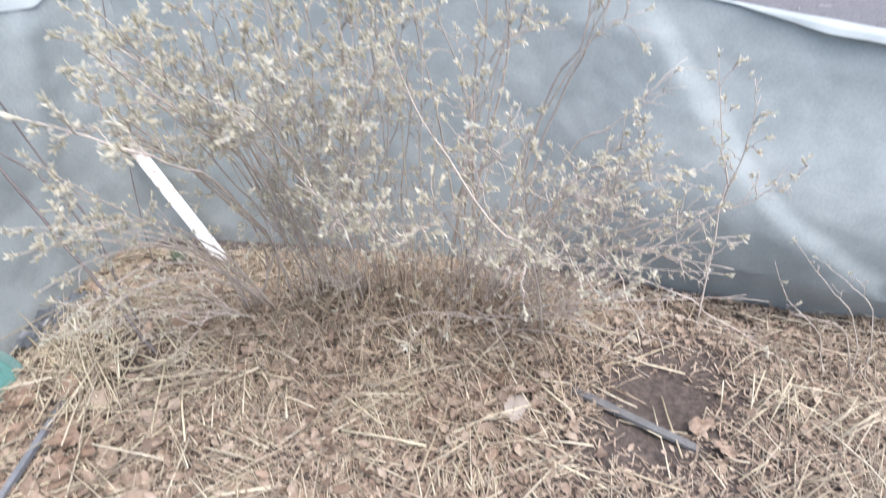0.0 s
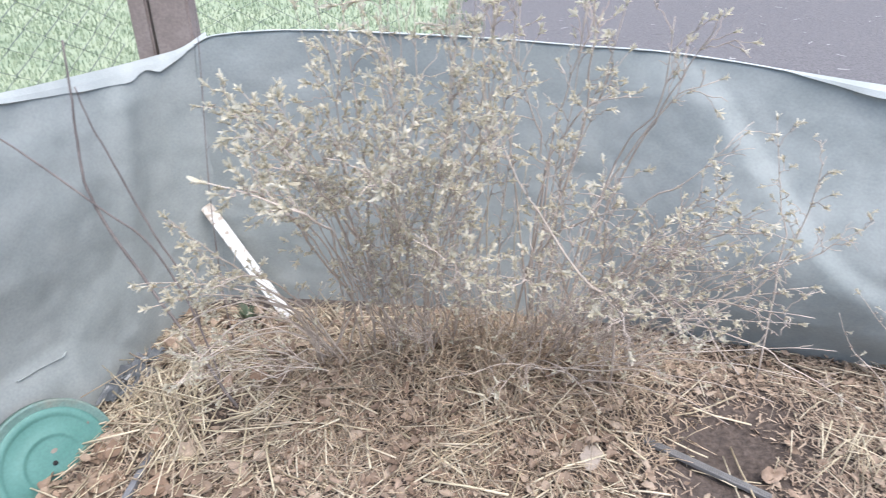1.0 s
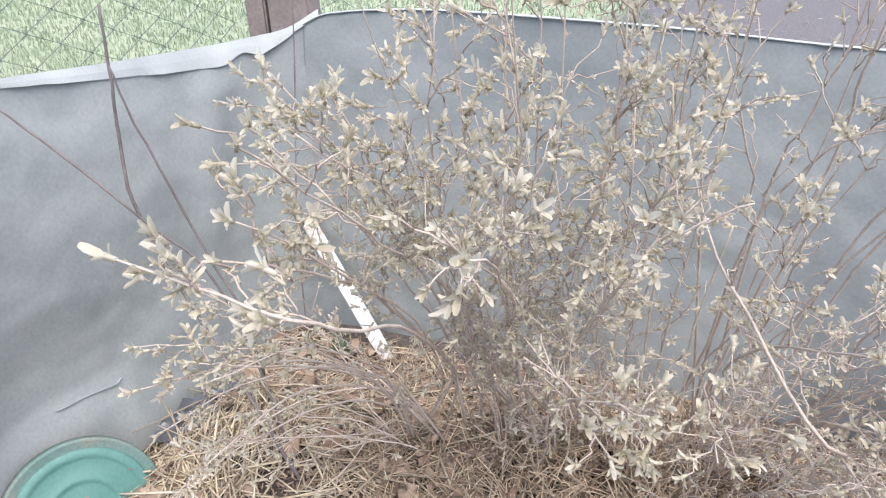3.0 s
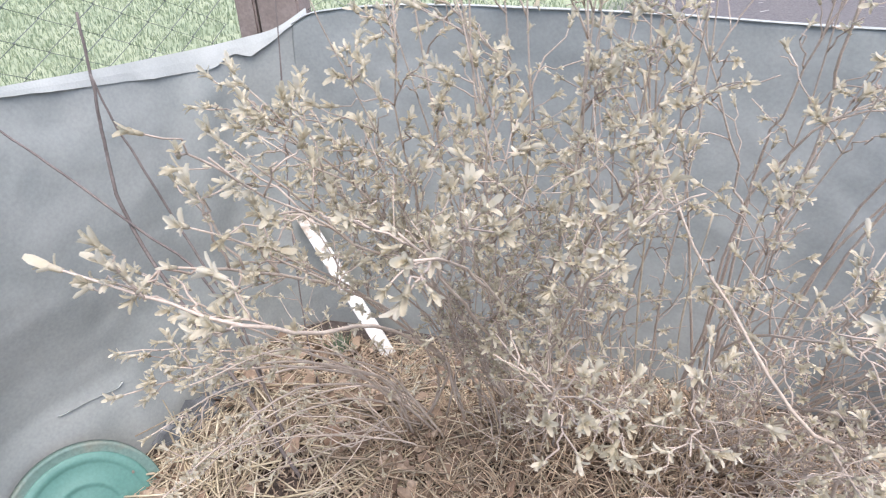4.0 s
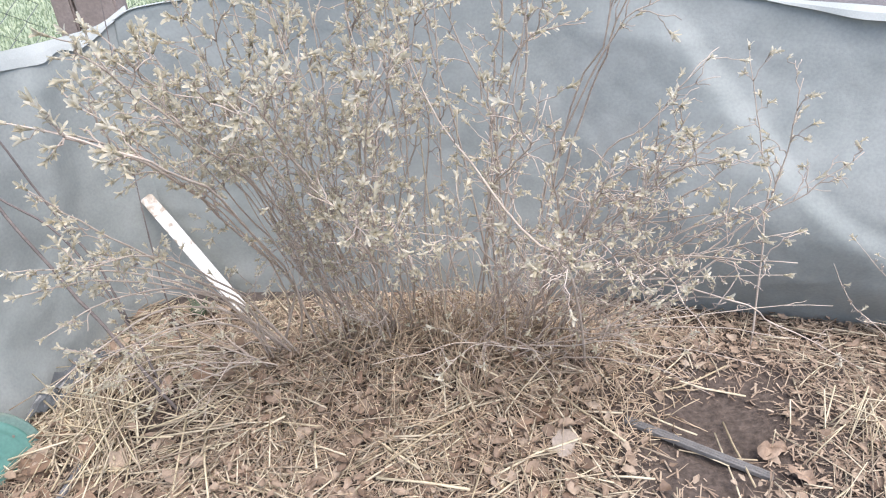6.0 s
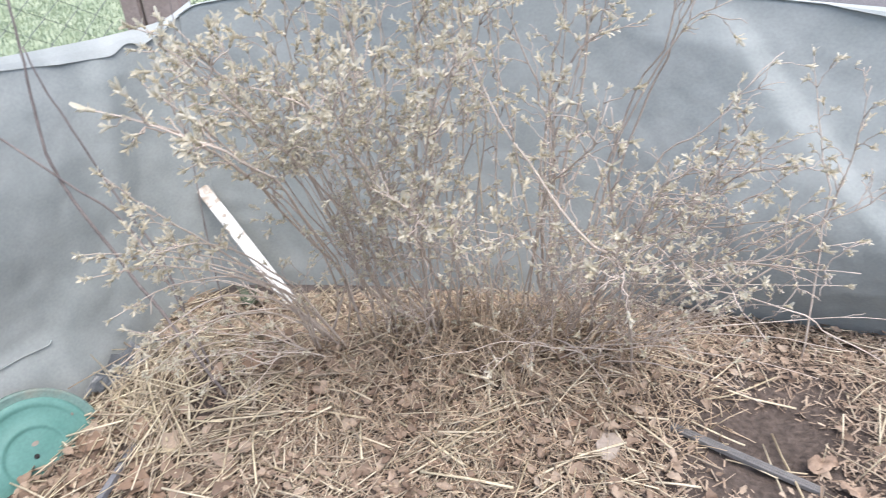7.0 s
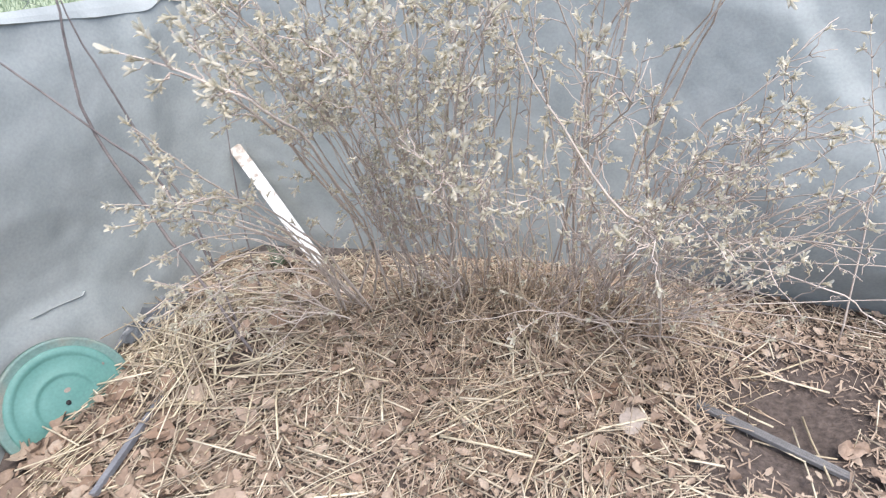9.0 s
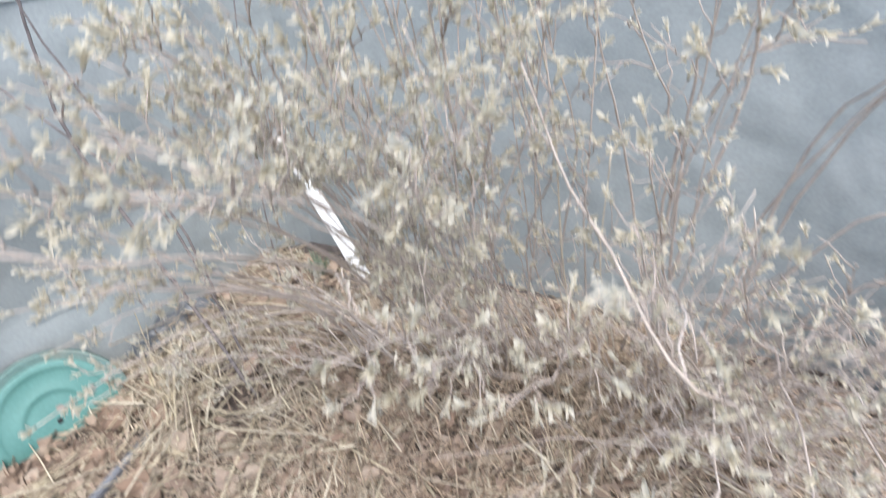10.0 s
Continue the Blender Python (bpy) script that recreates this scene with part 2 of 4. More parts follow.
def gz(x, y):
    """Height of the ground: a low mulched mound round the shrub, falling to the screens."""
    z = -0.09
    z += 0.11 * bump2(x, y, 0.0, 1.15, 0.85, 0.5)
    z += 0.03 * bump2(x, y, -0.8, 1.2, 0.22, 0.3)
    z += 0.07 * bump2(x, y, -0.15, 1.42, 0.45, 0.25)
    z += 0.06 * bump2(x, y, -0.95, 1.36, 0.18, 0.18)
    z -= 0.035 * bump2(x, y, 0.62, 1.2, 0.2, 0.22)
    z += 0.05 * bump2(x, y, 1.05, 1.02, 0.3, 0.25)
    z += 0.03 * bump2(x, y, 0.7, 1.42, 0.3, 0.1)
    if y < 1.8 and x > -1.25:
        z += 0.012 * wob(x, y, 0.3, 6.0)
    r = max(0.0, math.hypot(x, y) - 6.0)
    return z + min(r * 0.004, 0.4) * wob(x, y, 0, 0.2)


# ---- ground ----
def build_ground():
    xs = sorted(set([round(v, 3) for v in np.concatenate([np.linspace(-1.6, 1.8, 120), np.linspace(-12, -1.7, 24), np.linspace(1.9, 12, 24), [-400, -150, -60, -25, 25, 60, 150, 400]])]))
    ys = sorted(set([round(v, 3) for v in np.concatenate([np.linspace(-0.4, 2.2, 90), np.linspace(-6, -0.5, 12), np.linspace(2.3, 20, 36), [-400, -100, -30, 30, 60, 150, 400]])]))
    verts = [(x, y, gz(x, y)) for y in ys for x in xs]
    w = len(xs)
    faces = [(j * w + i, j * w + i + 1, (j + 1) * w + i + 1, (j + 1) * w + i) for j in range(len(ys) - 1) for i in range(w - 1)]
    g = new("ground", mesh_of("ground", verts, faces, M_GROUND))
    tagged(g, "dark garden soil with rough turf beyond the plot", "ground", kind="structure")


build_ground()

# ---- fabric screens ----
# base x y z, top x y z
LEFT_COLS = [
    (-1.55, -0.9, -0.16, -1.58, -0.9, 1.002), (-1.30, 0.2, -0.16, -1.42, 0.2, 0.962), (-1.236, 0.75, -0.16, -1.325, 0.8, 0.920),
    (-1.285, 1.03, -0.16, -1.27, 1.1, 0.887), (-1.205, 1.3, -0.16, -1.235, 1.3, 0.867), (-1.155, 1.5, -0.15, -1.19, 1.48, 0.847),
    (-1.125, 1.68, -0.15, -1.135, 1.72, 0.824), (-1.09, 1.82, -0.15, -1.06, 1.86, 0.822), (-1.03, 1.89, -0.15, -0.985, 1.91, 0.837), (-0.97, 1.96, -0.15, -0.915, 1.95, 0.877)]
BACK_COLS = [
    (-1.05, 1.92, -0.15, -0.95, 1.93, 0.845), (-0.86, 1.92, -0.15, -0.86, 1.93, 0.876), (-0.6, 1.90, -0.15, -0.6, 1.93, 0.892),
    (-0.1, 1.85, -0.15, -0.1, 1.88, 0.888), (0.22, 1.78, -0.15, 0.2, 1.865, 0.872), (0.45, 1.74, -0.14, 0.43, 1.835, 0.866),
    (0.64, 1.68, -0.13, 0.6, 1.79, 0.856), (0.84, 1.64, -0.12, 0.78, 1.72, 0.843), (1.05, 1.60, -0.12, 0.95, 1.655, 0.832),
    (1.30, 1.56, -0.12, 1.2, 1.575, 0.818), (1.7, 1.52, -0.10, 1.6, 1.55, 0.82), (2.6, 1.45, -0.12, 2.5, 1.5, 0.82)]
# the slanting fold on the back screen: x, y, z of its crest
FOLD = [(0.56, 1.66, 0.80), (0.65, 1.63, 0.675), (0.75, 1.595, 0.56), (0.87, 1.555, 0.425), (0.98, 1.515, 0.315), (1.10, 1.47, 0.245), (1.26, 1.44, 0.13)]


def fold_push(x, z):
    """How far the cloth stands out, by its distance from the crest of the fold."""
    best, amount = 9.0, 0.0
    for (x0, _, z0), (x1, _, z1) in zip(FOLD, FOLD[1:]):
        dx, dz = x1 - x0, z1 - z0
        s = max(0.0, min(1.0, ((x - x0) * dx + (z - z0) * dz) / (dx * dx + dz * dz)))
        px, pz = x - x0 - s * dx, z - z0 - s * dz
        d = math.hypot(px, pz)
        if d < best:
            best = d
            side = 1 if px * -dz + pz * dx > 0 else -1
            amount = d * side
    # a ledge: the cloth stays full below it, and falls back above it in a narrow slope
    if amount < 0:
        return 0.020 * math.exp(-(best / 0.16) ** 2)
    return 0.020 * max(0.0, 1 - best / 0.045)


def screen(name, cols, push, label, hem_in, hem_width):
    lines = smooth_line(cols, 16)
    rows = 72
    verts, crest = [], []
    for i, c in enumerate(lines):
        b, t = Vector(c[:3]), Vector(c[3:])
        d = np.array(lines[min(i + 1, len(lines) - 1)]) - np.array(lines[max(i - 1, 0)])
        nrm = Vector((d[4], -d[3], 0)).normalized()
        for j in range(rows + 1):
            s = j / rows
            p = b.lerp(t, s)
            p = p + nrm * push(p, s)
            verts.append(p)
        crest.append((verts[-1].copy(), nrm, d))
    h = rows + 1
    faces = [(i * h + j, (i + 1) * h + j, (i + 1) * h + j + 1, i * h + j + 1) for i in range(len(lines) - 1) for j in range(rows)]
    root = thing(name, cols[len(cols) // 2][:3], label, "garden screen", "fabric screens")
    sheet = keep_place(part("cloth", mesh_of("cloth", verts, faces, M_FABRIC), root))
    so = sheet.modifiers.new("thickness", "SOLIDIFY")
    so.thickness, so.offset = 0.0025, -1
    hv, hf = [], []
    for i, (p, nrm, d) in enumerate(crest):
        w = hem_width(p)
        wav = 0.004 * wob(p.x, p.y, 2.0, 14.0)
        if hem_in:
            w *= 1 - 0.45 * math.exp(-((p.y - 1.83) / 0.035) ** 2) + 0.06 * wob(p.y, 3.0, 1.0, 30.0) - 0.75 * max(0.0, min(1.0, (p.y - 1.87) / 0.05))
            q = [p - nrm * 0.004 + Vector((0, 0, -0.012)), p + Vector((0, 0, 0.002)), p + nrm * (0.003 + 0.06 * w + wav) + Vector((0, 0, -0.45 * w)), p + nrm * (0.005 + 0.13 * w + 2 * wav) + Vector((0, 0, -0.95 * w))]
        else:
            q = [p - nrm * 0.004 + Vector((0, 0, -0.008)), p + nrm * 0.001 + Vector((0, 0, 0.003)), p + nrm * (0.004 + 0.30 * w + wav) + Vector((0, 0, 0.002 - 0.40 * w)), p + nrm * (0.005 + 0.50 * w + 2 * wav) + Vector((0, 0, 0.002 - 0.95 * w))]
        hv.extend(q)
    hf = [(i * 4 + j, (i + 1) * 4 + j, (i + 1) * 4 + j + 1, i * 4 + j + 1) for i in range(len(crest) - 1) for j in range(3)]
    hem = keep_place(part("folded_edge", mesh_of("folded_edge", hv, hf, M_HEM, False), root, "pale folded top edge of the cloth"))
    so = hem.modifiers.new("thickness", "SOLIDIFY")
    so.thickness = 0.002
    wire = Soup()
    wire.tube([p - nrm * 0.004 + Vector((0, 0, -0.002)) for p, nrm, _ in crest[::4]], 0.0018, 5)
    keep_place(part("tie_wire", wire.mesh("tie_wire", M_WIRE), root))
    return root, verts


def push_left(p, s):
    v = 0.010 * wob(p.y, p.z * 0.5, 1.0, 2.6) + 0.005 * wob(p.y, p.z, 5.0, 9.0) + 0.002 * wob(p.y, p.z, 9.0, 24.0)
    # a full belly high up, drawn in below it, with one soft upright roll before the corner
    v += 0.018 * math.exp(-((p.z - 0.60) / 0.22) ** 2) * max(0.0, min(1.0, (1.75 - p.y) / 0.25))
    v -= 0.010 * math.exp(-((p.z - 0.27 - 0.05 * wob(p.y, 0.0, 2.0, 3.0)) / 0.13) ** 2) * max(0.0, min(1.0, (1.8 - p.y) / 0.2))
    v += 0.022 * math.exp(-((p.y - (1.58 + 0.22 * p.z)) / 0.07) ** 2) * min(1.0, 0.2 + s)
    # below a level crease the cloth slopes out to the ground, less so behind the lid
    crease = 0.168 + 0.012 * wob(p.y, 0.0, 8.0, 5.0) - 1.0 * max(0.0, p.y - 1.32)
    near = max(0.0, min(1.0, (p.y - 0.55) / 0.3, (1.62 - p.y) / 0.3))
    v += (0.10 + 0.08 * near) * max(0.0, crease - p.z) * (1 - 0.5 * math.exp(-((p.y - 0.98) / 0.13) ** 2))
    v -= 0.026 * near * max(0.0, min(1.0, 1 - (p.z - crease) / 0.24))
    return v * min(1.0, (1 - s) * 8 + 0.15)


def push_back(p, s):
    v = 0.02 * wob(p.x, p.z * 0.6, 3.0, 2.2) + 0.005 * wob(p.x, p.z, 5.0, 8.0)
    v += fold_push(p.x, p.z)
    v += 0.0025 * wob(p.x, p.z, 9.0, 22.0)
    if p.x > 0.1:
        v -= 0.09 * max(0.0, 1 - s / 0.26) ** 1.5 * min(1.0, (p.x - 0.1) / 0.4)
    v += 0.085 * math.exp(-((s - 0.45) / 0.27) ** 2) * max(0.0, min(1.0, (p.x - 0.3) / 0.35))
    v += (0.018 * max(0.0, min(1.0, (p.x - 0.2) / 0.4)) - 0.015) * math.sin(math.pi * s)
    return v * min(1.0, (1 - s) * 8 + 0.1)


LEFT_SCREEN, LEFT_VERTS = screen("fabric_screen", LEFT_COLS, push_left, "grey cloth screen with a folded edge on a wire fence", True, lambda p: 0.008 + 0.042 * max(0.0, min(1.0, (p.y - 1.2) / 0.55)) + 0.012 * wob(p.y, 0.0, 0.0, 9.0) * max(0.0, p.y - 1.4))
screen("fabric_screen", BACK_COLS, push_back, "grey cloth screen sagging on a wire behind the shrub", False, lambda p: 0.001 + 0.028 * max(0.0, min(1.0, (p.x - 0.76) / 0.22)) * (1 + 0.3 * wob(p.x, 0.0, 5.0, 9.0)))


def torn_lip():
    """A narrow lip of cloth that has come away along the crease."""
    lip = smooth_line([(1.165, 0.148), (1.20, 0.143), (1.23, 0.138), (1.27, 0.130), (1.30, 0.124), (1.315, 0.131)], 5)
    vs = []
    for i, (y, z) in enumerate(lip):
        close = sorted(((v.y - y) ** 2 + (v.z - z) ** 2 + 1e-6, v.x) for v in LEFT_VERTS)[:8]
        x = sum(q / d for d, q in close) / sum(1 / d for d, _ in close)
        w = 0.0022 * math.sin(math.pi * (i + 0.5) / len(lip)) + 0.0008
        vs += [(x - 0.002, y, z - 2 * w), (x + 0.004, y, z - 0.6 * w), (x + 0.007, y, z + 0.5 * w)]
    fs = [(i * 3 + j, (i + 1) * 3 + j, (i + 1) * 3 + j + 1, i * 3 + j + 1) for i in range(len(lip) - 1) for j in range(2)]
    ob = keep_place(part("torn_lip", mesh_of("torn_lip", vs, fs, M_HEM), LEFT_SCREEN, "torn lip along the crease"))
    so = ob.modifiers.new("thickness", "SOLIDIFY")
    so.thickness = 0.0012


torn_lip()


# ---- posts and wire fence ----
def post(x, y, w, d, turn, lean, label):
    bm = bmesh.new()
    bmesh.ops.create_cube(bm, size=1.0)
    for v in bm.verts:
        v.co = Vector((v.co.x * w, v.co.y * d, (v.co.z + 0.5) * 1.75 - 0.25))
    bmesh.ops.subdivide_edges(bm, edges=[e for e in bm.edges if abs(e.verts[0].co.z - e.verts[1].co.z) > 0.5], cuts=6)
    bmesh.ops.bevel(bm, geom=[e for e in bm.edges if e.is_boundary or e.calc_face_angle(0) > 0.5], offset=0.006, segments=2, affect="EDGES")
    me = bpy.data.meshes.new("post")
    bm.to_mesh(me)
    bm.free()
    me.materials.append(M_POST)
    ob = new("fence_post", me)
    ob.matrix_world = pose(x, y, -0.12, 0, lean, turn)
    tagged(ob, label, "fence post", "fence posts")


post(-1.088, 2.15, 0.125, 0.09, 4, 0, "brown painted timber fence post")
post(-1.203, 2.14, 0.062, 0.06, 4, 0.5, "brown painted timber fence post beside another")


def wire_fence(name, a, b, height, label):
    a, b = Vector(a), Vector(b)
    d = b - a
    length, d = d.length, d.normalized()
    out = Vector((d.y, -d.x, 0))
    pitch, step = 0.072, 0.036
    root = thing(name, a, label, "wire fence", "wire fences")
    for i in range(int(length / pitch)):
        s = Soup()
        pts = []
        for k in range(int(height / step)):
            side = 0.5 if (k + i) % 2 else -0.5
            p = a + d * (pitch * (i + 0.5 + side * 1.04)) + out * (0.0016 * (1 if (k + i) % 2 else -1))
            p.z = a.z + k * step
            p += out * 0.012 * wob(p.x + p.y, p.z, 0, 2.5)
            pts.append(p)
        s.tube(pts, 0.0016, 4)
        keep_place(part("wire", s.mesh("wire", M_WIRE, False), root))


wire_fence("chain_link_fence", (-1.50, -0.2, 0.3), (-1.25, 2.12, 0.3), 1.1, "chain-link wire fence behind the cloth screen")
wire_fence("chain_link_fence", (-1.02, 2.16, 0.4), (-0.3, 2.14, 0.4), 1.0, "chain-link wire fence running on past the posts")


# ---- grass and soil beyond ----
def grass():
    s = Soup()
    n = 0
    while n < 70000:
        far = rng.random() ** 1.6
        y = -1.0 + 15.0 * far if rng.random() < 0.25 else 2.2 + 14.0 * far
        x = -1.5 - 12 * rng.random() ** 1.3 if y < 2.3 else -0.15 - 0.3 * wob(0, y, 0, 1.0) - (0.9 * y + 1.5) * rng.random()
        if x > -1.45 and y < 2.25:
            continue
        z = gz(x, y)
        a = rng.random() * 6.283
        hgt = 0.025 + 0.045 * rng.random()
        w = 0.002 + 0.0007 * max(0.0, y - 2)
        bx, by = math.cos(a), math.sin(a)
        lean = (0.1 + 0.9 * rng.random()) * hgt
        c, e = (x + 0.35 * lean * -by, y + 0.35 * lean * bx, z + 0.6 * hgt), (x - lean * by, y + lean * bx, z + hgt * (0.95 - 0.4 * rng.random()))
        s.add([(x - w * bx, y - w * by, z - 0.01), (x + w * bx, y + w * by, z - 0.01), (c[0] + 0.8 * w * bx, c[1] + 0.8 * w * by, c[2]), (c[0] - 0.8 * w * bx, c[1] - 0.8 * w * by, c[2]), e], [(0, 1, 2, 3), (3, 2, 4)])
        n += 1
    tagged(new("grass", s.mesh("grass", M_BLADE)), "rough green grass with dry blades behind the fence", "grass", kind="stuff")
    f = Soup()
    for _ in range(900):
        x, y = -0.1 + 9 * rng.random() ** 1.3, 2.0 + 9 * rng.random() ** 1.5
        z = gz(x, y) + 0.01
        a, ln, w = rng.random() * 6.283, 0.010 + 0.045 * rng.random() ** 2.5, 0.002 + 0.004 * rng.random()
        c, q = math.cos(a), math.sin(a)
        f.add([(x - ln * c + w * q, y - ln * q - w * c, z), (x + ln * c + w * q, y + ln * q - w * c, z + 0.006), (x + ln * c - w * q, y + ln * q + w * c, z + 0.008), (x - ln * c - w * q, y - ln * q + w * c, z + 0.004)], [(0, 1, 2, 3)])
    tagged(new("soil_litter", f.mesh("soil_litter", M_FLECK)), "pale bits of straw scattered on dark soil", "plant litter", kind="stuff")


grass()

# ---- the shrub ----
def leaf_into(s, at, along, up, length, width, fold, curl):
    """A small leaf folded along its midrib and curled back at the tip."""
    along = along.normalized()
    side = along.cross(up)
    side = side.normalized() if side.length > 1e-4 else along.orthogonal().normalized()
    up = side.cross(along)
    vs = []
    for k, (t, w) in enumerate(((0.0, 0.3), (0.35, 0.9), (0.75, 1.0), (1.0, 0.55))):
        mid = at + along * (length * t) - up * (curl * length * t * t)
        lift = up * (fold * width * w)
        vs += [mid - side * (width * w * 0.5) + lift, mid, mid + side * (width * w * 0.5) + lift]
    fs = []
    for k in range(3):
        for j in range(2):
            fs.append((k * 3 + j, k * 3 + j + 1, k * 3 + j + 4, k * 3 + j + 3))
    s.add(vs, fs)


def cluster_soup(seed, big=1.0):
    """A bud bursting into a whorl of small leaves; it points along z."""
    r = random.Random(seed)
    s = Soup()
    pairs = r.choice((2, 3, 3, 4))
    for k in range(pairs):
        for sgn in (0, 1):
            a = k * 1.2 + sgn * math.pi + r.uniform(-0.35, 0.35)
            out = Vector((math.cos(a), math.sin(a), 0))
            spread = (0.62, 0.42, 0.26, 0.10)[k] + r.uniform(-0.22, 0.25)
            d = out * math.sin(spread) + Vector((0, 0, math.cos(spread)))
            ln = big * (0.0110, 0.0128, 0.0115, 0.0090)[k] * r.uniform(0.75, 1.25)
            leaf_into(s, Vector((0, 0, 0.0015 * k)), d, Vector((0, 0, 1)) * math.sin(spread) - out * math.cos(spread), ln, ln * r.uniform(0.27, 0.38), r.uniform(0.2, 0.55), r.uniform(-0.1, 0.35))
    s.tube([(0, 0, -0.003), (0, 0, 0.004)], [0.0016, 0.0022], 5)
    return s


CLUSTERS = [cluster_soup(11 + i) for i in range(8)]


def curved(a, b, lift, wig, steps, seed):
    """A cane from a to b that first rises by lift, then arches over, with small crooks."""
    a, b = Vector(a), Vector(b)
    c = a.lerp(b, 0.45) + Vector((0, 0, lift))
    out = []
    for i in range(steps + 1):
        t = i / steps
        p = a * ((1 - t) ** 2) + c * (2 * t * (1 - t)) + b * (t * t)
        k = wig * min(1.0, 4 * t * (1.1 - t))
        p += Vector((wob(seed, t * 4.0, 0.0), wob(seed, t * 4.0, 7.0), wob(seed, t * 4.0, 13.0))) * k
        out.append(p)
    return out


GAP_FROM, GAP_TO = Vector((-0.16, 0.86, 0.86)), Vector((-0.50, 1.34, 0.47))


def in_gap(p):
    """A thin place in the crown, through which the lath shows."""
    d = GAP_TO - GAP_FROM
    t = max(0.0, min(1.0, (p - GAP_FROM).dot(d) / d.length_squared))
    return (p - GAP_FROM - d * t).length < 0.06


class Shrub:
    def __init__(self):
        self.canes, self.twigs, self.nodes = [], [], []

    def cane(self, base, tip, r0, lift=0.12, twigs=7, leafy=1.0, first=0.35, reach=0.16, wig=0.05):
        seed = len(self.canes) * 3.7 + 1.3
        r = random.Random(int(seed * 100))
        if lift is None:
            line = [Vector(q) for q in smooth_line([base] + tip, 16)]
            line = [line[round(q * (len(line) - 1) / 16)] + Vector((wob(seed, q * 0.5), wob(seed, q * 0.5, 9.0), 0)) * wig * 0.4 for q in range(17)]
        else:
            line = curved(base, tip, lift, wig, 16, seed)
        s = Soup()
        s.tube(line, [r0 * (1 - 0.72 * i / 16) for i in range(17)], 6)
        self.bud_tips(line, leafy, r)
        for k in range(twigs):
            f = first + (0.97 - first) * (k + r.random() * 0.7) / twigs
            i = min(15, int(f * 16))
            p, d = line[i], (line[i + 1] - line[i]).normalized()
            ang = r.random() * 6.283
            o = d.orthogonal().normalized()
            o = Matrix.Rotation(ang, 3, d) @ o
            way = (d * r.uniform(0.5, 1.0) + o * r.uniform(0.5, 1.0) + Vector((0, 0, 0.3))).normalized()
            ln = reach * r.uniform(0.45, 1.25) * (1.15 - 0.6 * f)
            tl = curved(p, p + way * ln, 0.12 * ln, 0.009, 6, seed + k)
            fine = Soup()
            fine.tube(tl, [r0 * 0.30 * (1 - 0.55 * q / 6) + 0.0003 for q in range(7)], 5)
            self.bud_tips(tl, leafy, r, True)
            for _ in range(r.choice((1, 1, 1, 2))):
                q = tl[r.choice((2, 3, 4))]
                o2 = Matrix.Rotation(r.random() * 6.283, 3, way) @ way.orthogonal().normalized()
                t2 = curved(q, q + (way * 0.7 + o2 * 0.8).normalized() * ln * r.uniform(0.3, 0.7), 0.0, 0.01, 4, seed + k + r.random() * 40)
                fine.tube(t2, [r0 * 0.22 * (1 - 0.5 * w / 4) + 0.0004 for w in range(5)], 4)
                self.bud_tips(t2, leafy, r, True)
            if not in_gap(p) and not in_gap(p + way * ln):
                self.twigs.append((p, fine, len(self.canes)))
        self.canes.append(s)

    def bud_tips(self, line, leafy, r, twig=False):
        k = len(line) - 1
        d = (line[k] - line[k - 1]).normalized()
        if r.random() < 0.7 + 0.4 * leafy:
            self.nodes.append((line[k], d, r.uniform(0.9, 1.4), len(self.canes)))
        start = 0.35 if twig else 0.55
        n = int((2.3 if twig else 5) * leafy + r.random())
        for j in range(n):
            t = start + (0.95 - start) * (j + r.random()) / max(n, 1)
            i = min(k - 1, int(t * k))
            q = line[i].lerp(line[i + 1], t * k - i)
            d = (line[i + 1] - line[i]).normalized()
            o = Matrix.Rotation(r.random() * 6.283, 3, d) @ d.orthogonal().normalized()
            if r.random() < 0.7:
                self.nodes.append((q, (d * 0.8 + o * 0.8).normalized(), r.uniform(0.45, 1.0), len(self.canes)))


shrub = Shrub()
R = random.Random(5)


def spot(cx, cy, rad):
    a, q = R.random() * 6.283, rad * R.random() ** 0.5
    x, y = cx + q * math.cos(a), cy + q * math.sin(a)
    return (x, y, gz(x, y) - 0.02)


def guided(group, base, r0, twigs, leafy, first, reach):
    """Canes that rise from the stool through one or more points to their tips."""
    for mid, *upper in group:
        foot = spot(*base)
        mid = tuple(v + R.uniform(-0.02, 0.02) for v in mid)
        shrub.cane(foot, [mid, *upper], R.uniform(*r0), lift=None, twigs=twigs, leafy=leafy, first=first, reach=reach, wig=0.03)


